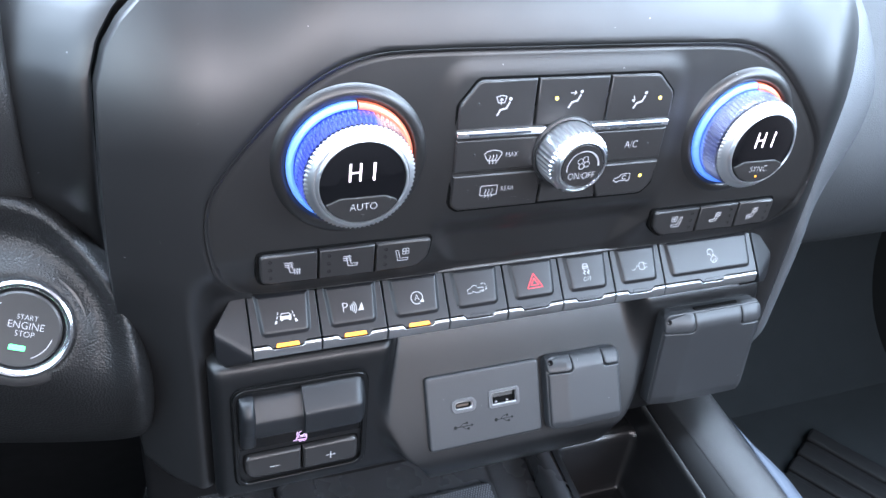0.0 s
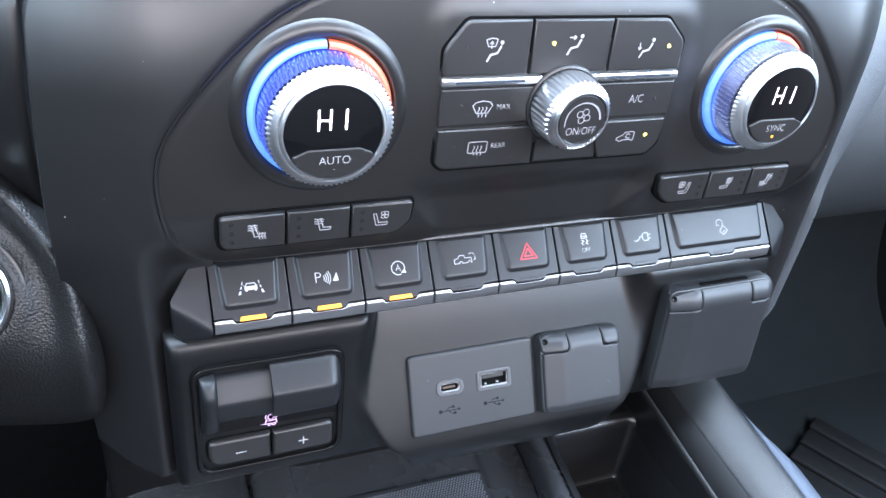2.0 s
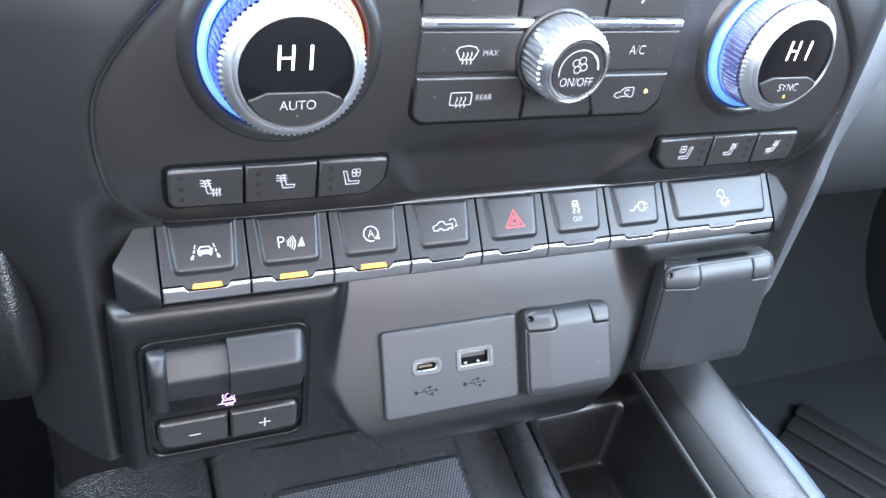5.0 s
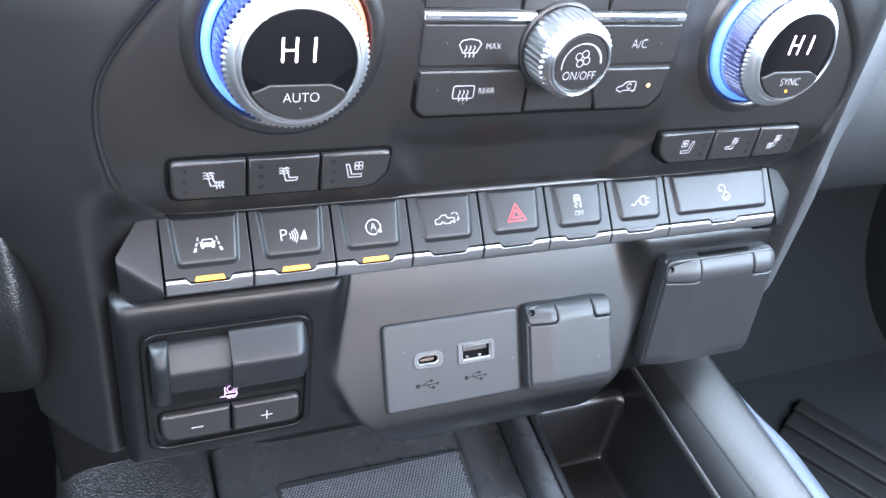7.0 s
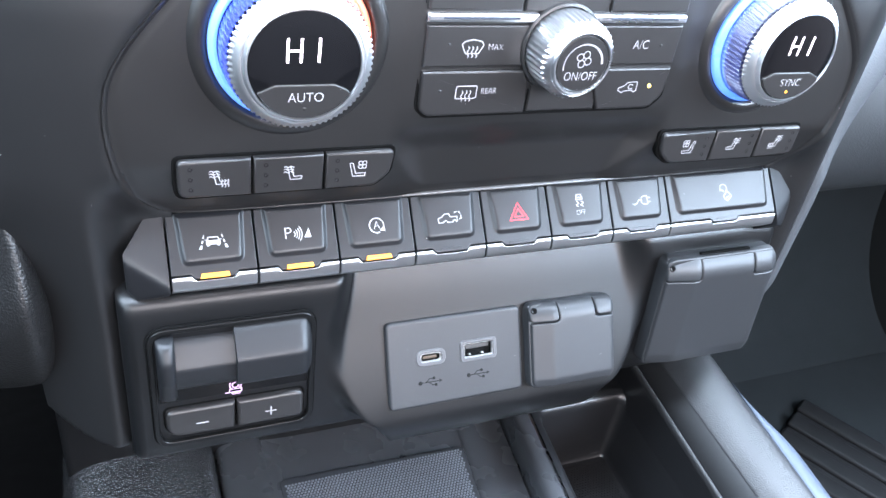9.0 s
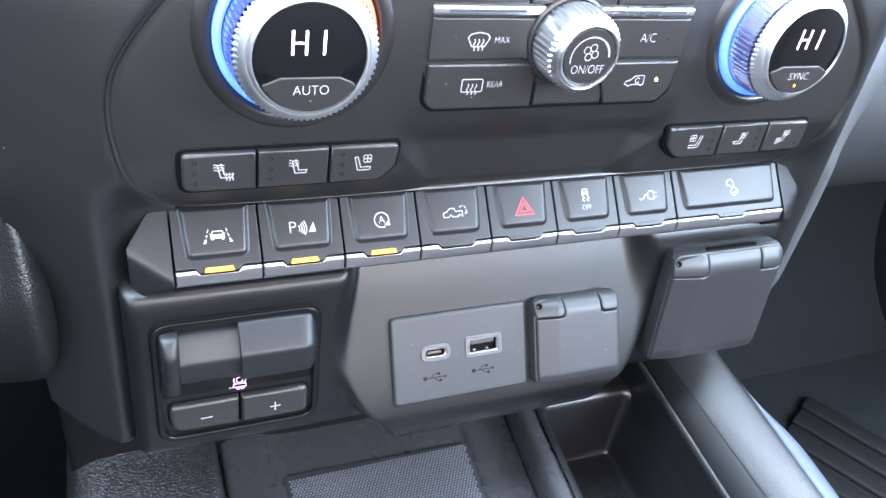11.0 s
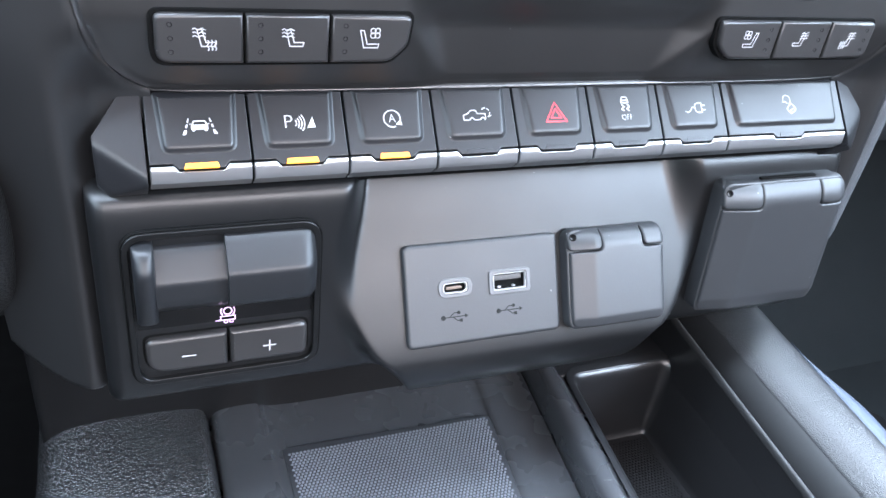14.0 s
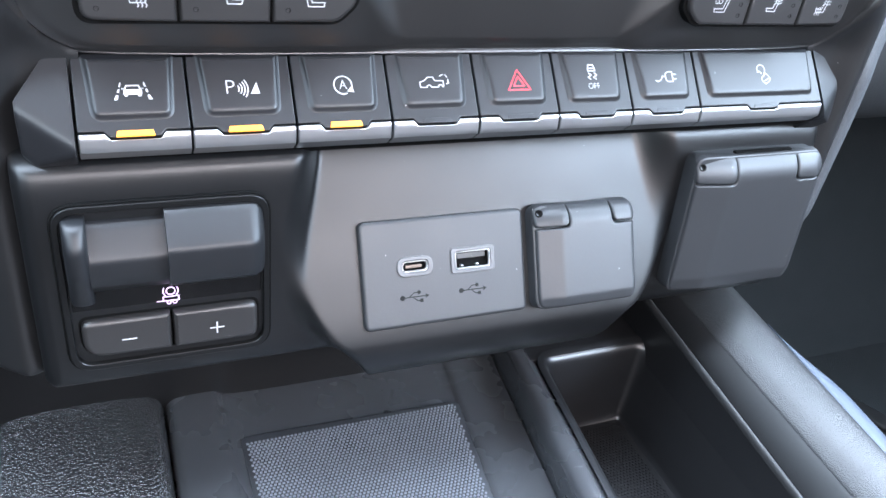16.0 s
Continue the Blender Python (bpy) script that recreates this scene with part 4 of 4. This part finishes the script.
# ---- hinged socket covers ----
def cover(m, w, h, thick, label, knuckle, ear, slotted):
    """A hinged lid on its base: a rolled top whose corners are the two hinge ears, a facet down one side."""
    c = thing("socket_cover", m, label, "socket cover", "socket covers")
    part("base", plate(rect(0, 0, w, h - 0.6, 4.5, 6), -thick, -2.4, 0.8), COVER, c)
    roll = ear * 0.95

    def top(x, v):
        n = 1.6 - 2.8 * max(0.0, 1 - x / (w * 0.24)) - 1.1 * smooth_step(w * 0.93, w, x) - 1.5 * max(0.0, 1 - v / (h * 0.11))
        s = min(1.0, max(0.0, (v - (h - roll)) / roll))
        return n - roll * 0.82 * (1 - math.sqrt(max(0.0, 1 - s * s)))

    def cushion(poly, lift, edge, steps):
        cx, cv = sum(p[0] for p in poly) / len(poly), sum(p[1] for p in poly) / len(poly)
        loops = [[(x, v, min(-2.8, top(x, v) - 1.0)) for x, v in poly]]
        for d in (0.0, 0.12, 0.35, 0.75, 1.0):
            loops.append([(x, v, top(x, v) + lift - edge * (1 - d) ** 2) for x, v in inset(poly, d * edge)])
        core = inset(poly, edge)
        for k in range(1, steps):
            s = 1 - k / steps
            loops.append([(cx + (x - cx) * s, cv + (v - cv) * s, top(cx + (x - cx) * s, cv + (v - cv) * s) + lift) for x, v in core])
        bm = bmesh.new()
        rings(bm, loops)
        return bm

    poly = rounded([(0.8, 0.6), (w - 0.8, 0.6), (w - 0.8, h - ear - 0.5), (w - knuckle * 0.8 + 0.1, h - ear - 0.5), (w - knuckle * 0.8 + 0.1, h - 0.7), (knuckle + 0.5, h - 0.7), (knuckle + 0.5, h - ear - 0.5), (0.8, h - ear - 0.5)], [4, 4, 0.6, 2.0, 0.6, 0.6, 2.0, 0.6], 5)
    part("lid", cushion(densify(poly, 1.2), 0.0, 0.7, 26), COVER, c, smooth=50)
    if slotted:
        part("slot", plate(rect(knuckle + 1.5, h - 0.9, w - knuckle * 0.8 - 1.0, h + 0.3, 0.3), -6.0, -4.2, 0.2), GAP, c)
    for x0, x1 in ((0.2, knuckle), (w - knuckle * 0.8 + 0.6, w - 0.2)):
        outer = x0 < 2
        poly = rounded([(x0, h - ear), (x1, h - ear), (x1, h - 0.2), (x0, h - 0.2)], [2.2, 2.6, 0.8, 3.6] if outer else [2.6, 2.2, 3.6, 0.8], 6)
        ear_part = part("hinge_ear", cushion(densify(poly, 1.0), 0.15 if not outer else 0.45, 0.7, 10), COVER, c, smooth=50)
        if outer:
            part("pin_hole", lathe(bmesh.new(), [(1.5, -0.6), (1.45, 0.25), (1.0, 0.3), (0.95, 0.0)], 16), GAP, ear_part, at=Matrix.Translation((2.3 * MM, (h - ear * 0.40) * MM, (top(2.3, h - ear * 0.40) + 0.5) * MM)) @ pose(0, 0, 0, -24, -22, 0))
    return c


cover(USB @ pose(0.0125, -0.0012, 0.0055), 43.0, 39.5, 9.0, "small grey hinged socket cover beside the ports", 13.5, 8.8, False)
cover(leaning(81.5, -7.0, 423.5, 7) @ pose(0, 0, 0.0005), 64.0, 60.5, 11.0, "large grey hinged outlet cover, closed", 18.0, 11.0, True)

# ---- trailer brake controller ----
BRAKE = leaning(0, -1.8, 426, 4) @ Matrix.Translation((0.00167, -0.00124, 0)) @ Matrix.Diagonal((1.02, 1.045, 1.0, 1.0))
brake = thing("trailer_brake_controller", BRAKE, "black brake controller with slide lever and two keys", "brake controller")
part("gap_frame", bordered(rect(-144.3, -0.9, -82.9, 55.9, 7.6, 6), rect(-143.6, -0.2, -83.6, 55.2, 7, 6), -7, 0.7, -5.0), GAP, brake)
part("housing_frame", bordered(rect(-143.7, -0.3, -83.5, 55.3, 7, 6), rect(-141.8, 1.6, -85.4, 53.4, 5.5, 6), -6, 1.5, -3.0), BRAKE_BLACK, brake)
part("face_plate", plate(rect(-141.6, 1.8, -85.6, 34.0, 3, 5), -4, -0.6, 0.4), BRAKE_FACE, brake)


def lever_block(name, x0, x1, v0, v1, reach, end_r):
    """A block with a rounded brow: a profile in height and reach, swept sideways."""
    prof = chaikin([(v0, -4.0), (v0 + 0.4, 0.0), (v0 + 5.2, reach * 0.80), (v0 + 7.6, reach * 0.95), (v1 - 15.0, reach), (v1 - 11.4, reach * 1.01), (v1 - 9.9, reach * 0.98), (v1 - 8.6, reach * 0.88), (v1 - 5.0, reach * 0.52), (v1 - 1.0, reach * 0.10), (v1 + 0.3, -3.0), (v1 + 0.3, -5.0)], 3)
    bm = bmesh.new()
    loops = []
    n = 12
    for i in range(n + 1):
        s = i / n
        k = 1 - end_r * (max(0, (s - 0.86) / 0.14) ** 2.2)
        loops.append([(x0 + (x1 - x0) * s, v, -4 + (q + 4) * k) for v, q in prof])
    rings(bm, loops, cap_first=True)
    return part(name, bm, LEVER, brake, smooth=60)


lever_block("slide_track", -135.0, -113.6, 26.2, 50.6, 7.0, 0)
lever_block("lever_hood", -113.8, -85.6, 26.0, 53.8, 10.0, 0.35)
fin = rounded([(24, -3), (24, 3.5), (36, 8.4), (45.5, 9.6), (51.5, 6.0), (52.5, -3)], [0.5, 2.5, 9, 6, 6, 0.5], 7)
bm = bmesh.new()
loops = []
for x, k in ((-141.0, 0.62), (-140.7, 0.76), (-140.2, 0.87), (-139.4, 0.95), (-138.4, 0.99), (-137.4, 1.0), (-136.4, 0.98), (-135.6, 0.92), (-135.1, 0.84), (-134.7, 0.70)):
    loops.append([(x, 39.5 + (v - 39.5) * (0.9 + 0.1 * k), q * k) for v, q in fin])
rings(bm, loops, cap_first=True)
part("slide_lever", bm, LEVER, brake, "grey thumb lever", 60)
for x0, x1, rad in ((-139.6, -114.1, [7, 0.4, 0.4, 3]), (-113.3, -87.4, [0.4, 3, 3, 0.4])):
    part("key_well", plate(rounded([(x0 - 0.7, 3.8), (x1 + 0.7, 3.8), (x1 + 0.7, 18.3), (x0 - 0.7, 18.3)], rad), -2, -0.45, 0.1), GAP, brake)
    k = part("gain_key", plate(rounded([(x0, 4.5), (x1, 4.5), (x1, 17.6), (x0, 17.6)], rad), -2, 2.2, 1.7, 4), KEY, brake)
    x = (x0 + x1) / 2 + (0.4 if x0 < -120 else 0)
    lines = [[(x - 2.0, 10.3), (x + 2.0, 10.3)]] + ([[(x, 8.3), (x, 12.3)]] if x0 > -120 else [])
    part("symbol", strokes(lines, 0.62, 2.3), ICON, k)
part("trailer_mark", strokes(moved([[(-4.6, -1.6), (-2.6, -1.6), (-2.6, 0.2), (3.0, 0.2), (3.0, -1.6), (-2.6, -1.6)], arc(-0.6, -2.3, 0.75, 0, 360, 8), arc(1.5, -2.3, 0.75, 0, 360, 8), arc(0.2, 2.6, 1.6, 0, 360, 14), arc(0.2, 2.6, 2.7, 150, 225, 6), arc(0.2, 2.6, 2.7, -45, 30, 6)], -113.6, 22.0, 0.82), 0.42, -0.45), PINK, brake, "lit pink trailer symbol")

# ---- start button pod ----
POD = pose(-0.2220, 0.030, 0.5108) @ pose(0, 0, 0, 90 - 25, 0, -6) @ pose(0, 0, 0, 0, 0, -7)
pod = thing("start_button_pod", POD, "grained black pod round the engine start button", "dashboard")
bm = bmesh.new()
loops = []
POD_EDGE = chaikin([(-15, 58.5), (4, 55), (18, 44.5), (42, 13.5), (49.5, -12), (52, -33), (51.5, -52), (47, -65), (22, -72), (-40, -73), (-78, -55), (-80, 20), (-60, 58), (-15, 58.5)], 3)


def pod_reach(a):
    """Distance from the button's centre to the pod's edge in the direction a."""
    for (ax, av), (bx, bv) in zip(POD_EDGE, POD_EDGE[1:]):
        det = math.cos(a) * (av - bv) - math.sin(a) * (ax - bx)
        if abs(det) > 1e-9:
            r = (ax * (av - bv) - av * (ax - bx)) / det
            q = (math.cos(a) * av - math.sin(a) * ax) / det
            if r > 0 and -1e-6 <= q <= 1 + 1e-6:
                return r
    return 60.0


REACH = [pod_reach(2 * math.pi * i / 120) for i in range(120)]
for s, n in chaikin([(0.99, -70), (0.995, -24), (0.985, -5), (0.92, 4.5), (0.82, 8), (0.68, 5.5), (0.50, 0.0), (0.34, -0.5), (0.16, 2.5), (0.05, 3.8), (0.0, 2.6)], 3):
    row = []
    for i, reach in enumerate(REACH):
        a = 2 * math.pi * i / 120
        r = 20.0 + (reach - 20.0) * s
        vy = r * math.sin(a)
        row.append((r * math.cos(a), vy, n * (1 - 0.6 * smooth_step(-8, -48, vy)) - 0.016 * max(0.0, -vy - 14) ** 2))
    loops.append(row)
HALF = len(loops) * 6 // 10
rings(bm, loops[:HALF + 1], cap_last=False)
part("pod_rim", bm, LEATHER, pod, smooth=60)
bm = bmesh.new()
rings(bm, loops[HALF:], cap_last=False)
part("pod_bowl", bm, LEATHER, pod, smooth=60)
start = thing("start_button", POD @ pose(0, 0, 0, 0, 0, -8), "round black engine start button with a chrome ring", "start button")
part("chrome_ring", lathe(bmesh.new(), [(20.6, 2.4), (20.5, 4.2), (19.9, 5.6), (18.9, 6.2), (17.8, 5.8), (16.6, 4.2), (15.9, 2.5)], 80, cap=False), POLISHED, start, "bright chrome ring")
part("button_collar", lathe(bmesh.new(), [(25.5, 0.6), (24.6, 2.0), (22.6, 2.6), (20.5, 2.4)], 72, cap=False), KEY, start, "smooth black collar")
part("button_face", lathe(bmesh.new(), [(15.9, 2.6), (15.6, 4.2), (14.8, 4.8), (8, 4.5), (0.4, 4.4)], 72), KEY, start)
for word, v, size in (("START", 4.6, 2.1), ("ENGINE", 1.2, 3.0), ("STOP", -2.3, 2.4)):
    lettering("print", word, size, 2.2, v + 0.6, 4.95, ICON, start, 0.9)
part("arc_mark", strokes([arc(0, 0, 12.6, 130, 215, 16)], 0.45, 4.95), ICON, start)
part("arc_mark", strokes([arc(0, 0, 12.6, -60, -10, 10)], 0.45, 4.95), ICON, start)
part("lamp", plate(rect(-2.6, -8.6, 3.4, -6.6, 0.3), 4.4, 5.1, 0.2), GREEN, start, "lit green bar")

# ---- centre console ----
console = thing("centre_console", pose(0, 0, 0), "black centre console with mat pocket and open tray", "console")


def console_sheet(name, profile, mat, label="", y0=84, y1=-210, parent=console, smooth=40):
    """A cross-section of (x, z, drift, rise) drawn out from y0 to y1; drift moves x and rise lifts z for each millimetre of y."""
    prof = chaikin([tuple(p) + (0,) * (4 - len(p)) for p in profile], 2)
    rows3 = []
    for i in range(15):
        y = y0 + (y1 - y0) * i / 14
        rows3.append([(x + d * (y - 25), y, z + rise * (y - 25)) for x, z, d, rise in prof])
    return part(name, sheet(bmesh.new(), rows3), mat, parent, label, smooth)


console_sheet("knee_pad", [(-200, 150, 0), (-196, 250, 0), (-191, 325, 0), (-186, 342, 0), (-178, 349, 0), (-160, 351, 0), (-128, 351, 0), (-119, 348, 0), (-117, 342, 0), (-116.6, 330, 0)], PEBBLE, "grained vinyl pad", y1=-260)
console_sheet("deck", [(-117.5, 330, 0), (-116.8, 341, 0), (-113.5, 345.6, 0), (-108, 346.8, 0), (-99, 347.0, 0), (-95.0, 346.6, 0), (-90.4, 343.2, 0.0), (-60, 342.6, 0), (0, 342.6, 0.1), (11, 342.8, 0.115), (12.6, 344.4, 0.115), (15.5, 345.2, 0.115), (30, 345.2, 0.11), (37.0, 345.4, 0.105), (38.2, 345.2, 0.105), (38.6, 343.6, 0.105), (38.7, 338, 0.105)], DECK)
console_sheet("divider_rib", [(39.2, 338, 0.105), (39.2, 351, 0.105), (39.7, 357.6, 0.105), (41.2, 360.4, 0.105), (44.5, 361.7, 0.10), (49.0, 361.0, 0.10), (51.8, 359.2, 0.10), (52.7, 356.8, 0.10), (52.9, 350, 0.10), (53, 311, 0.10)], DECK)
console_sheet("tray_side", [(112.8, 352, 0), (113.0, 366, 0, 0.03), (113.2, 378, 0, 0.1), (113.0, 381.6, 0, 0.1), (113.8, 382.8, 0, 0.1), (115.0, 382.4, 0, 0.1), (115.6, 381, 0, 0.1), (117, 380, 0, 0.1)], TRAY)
console_sheet("tray_lip", [(112.6, 379.5, 0, 0.1), (112.4, 381.6, 0, 0.1), (113.0, 383.0, 0, 0.1), (114.2, 383.1, 0, 0.1), (114.8, 382.0, 0, 0.1), (115.0, 379.5, 0, 0.1)], LIP)
console_sheet("pad_border", [(115.5, 379.4, 0, 0.1), (116.4, 382.6, 0, 0.1), (119.5, 386.2, 0, 0.08), (124, 388.9, 0, 0.05), (128.5, 390.1, 0, 0.03), (131, 389.6, 0, 0.02)], PAD_SLOPE, "dark smooth inner slope of the arm pad")
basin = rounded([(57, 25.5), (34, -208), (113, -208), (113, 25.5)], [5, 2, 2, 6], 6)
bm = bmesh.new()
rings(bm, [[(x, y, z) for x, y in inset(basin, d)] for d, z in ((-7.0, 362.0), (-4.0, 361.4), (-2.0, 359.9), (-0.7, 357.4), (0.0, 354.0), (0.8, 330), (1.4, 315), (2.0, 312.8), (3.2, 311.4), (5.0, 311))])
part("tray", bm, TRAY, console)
console_sheet("arm_pad", [(123.5, 386.0, 0, 0.05), (123.8, 388.6, 0, 0.05), (125.5, 389.8, 0, 0.04), (132, 391.3, 0, 0.01), (141, 391.8, 0), (153, 391.2, 0.06), (160.0, 388.9, 0.10), (163.5, 384, 0.10), (165, 376, 0.10)], ARM, "grained vinyl arm pad")
rows_ = []
for k in range(40):
    y = 0.0 - 210 * (k / 39) ** 1.5
    x = 161.8 + 0.10 * (y - 25)
    w = 0.6 + 11.5 * smooth_step(0, -52, y)
    rows_.append([(x + w * f, y, 387.2 + 0.9 * math.sin(math.pi * min(1.0, f)) - 2.6 * f * f - drop + 0.008 * y) for f, drop in ((0.0, 5.0), (0.0, 0.4), (0.08, 0.0), (0.3, 0.0), (0.55, 0.0), (0.8, 0.0), (0.95, 0.5), (1.03, 2.4), (1.05, 9.0))])
part("side_trim", sheet(bmesh.new(), rows_), TRIM, console, "brushed silver side strip", 60)
console_sheet("side_panel", [(161, 384, 0), (164, 366, 0), (166, 300, 0), (170, 140, 0), (172, 81, 0)], DARK)
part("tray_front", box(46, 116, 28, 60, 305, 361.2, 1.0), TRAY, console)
part("console_core", box(-186, 160, -205, 60, 81, 300), DARK, console)

mat_thing = thing("rubber_mat", pose(0, 0, 0.3432), "black rubber mat with a fine raised dot pattern", "mat")
bm = bmesh.new()
slab(bm, rounded([(-89, -205), (-14, -205), (12.2, 25.4), (10, 27.5), (-86, 29.5), (-88.6, 28)], [2, 2, 6, 3, 3, 6]), -1.5, 1.0, 0.6)
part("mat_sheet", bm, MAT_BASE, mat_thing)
verts, faces = [], []
PITCH = 1.72
for j in range(92):
    y = 25 - j * PITCH * 0.866
    for i in range(62):
        x = -86 + i * PITCH + (PITCH / 2 if j % 2 else 0)
        if x > 9.8 + (y - 25) * 0.115 or y < -170:
            continue
        k = len(verts)
        for r, n in ((0.70, 0.9), (0.46, 1.5)):
            verts += [((x + r * math.cos(a)) * MM, (y + r * math.sin(a)) * MM, n * MM) for a in (0.52, 1.57, 2.62, 3.67, 4.71, 5.76)]
        faces += [(k + a, k + (a + 1) % 6, k + 6 + (a + 1) % 6, k + 6 + a) for a in range(6)] + [tuple(k + 6 + a for a in range(6))]
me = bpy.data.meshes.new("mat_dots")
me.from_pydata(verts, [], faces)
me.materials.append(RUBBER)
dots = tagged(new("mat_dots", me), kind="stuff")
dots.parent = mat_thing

verts, faces = [], []
for j in range(70):
    y = 19 - j * 1.9 * 0.866
    for i in range(46):
        x = 34 + i * 1.9 + (0.95 if j % 2 else 0)
        if x > 107.5 or x < 61.5 + (y - 25) * 0.10:
            continue
        k = len(verts)
        for r, z in ((0.75, 310.9), (0.5, 311.5)):
            verts += [((x + r * math.cos(a)) * MM, (y + r * math.sin(a)) * MM, z * MM) for a in (0.79, 2.36, 3.93, 5.50)]
        faces += [(k + a, k + (a + 1) % 4, k + 4 + (a + 1) % 4, k + 4 + a) for a in range(4)] + [(k + 4, k + 5, k + 6, k + 7)]
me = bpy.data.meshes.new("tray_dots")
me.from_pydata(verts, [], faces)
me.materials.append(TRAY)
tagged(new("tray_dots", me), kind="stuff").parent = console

# ---- passenger footwell ----
foot = thing("floor_mat", pose(0.540, 0.177, 0.081, 0, 0, 29), "black ribbed rubber floor mat in the footwell", "floor mat")
part("mat_base", box(-190, 2, -330, 2, 0, 5, 2), FLOOR_RUBBER, foot)
for k in range(6):
    part("rib", box(-23 - k * 31, -1 - k * 31, -310, 3.5, 2.5, 10, 3.4), FLOOR_RUBBER, foot)
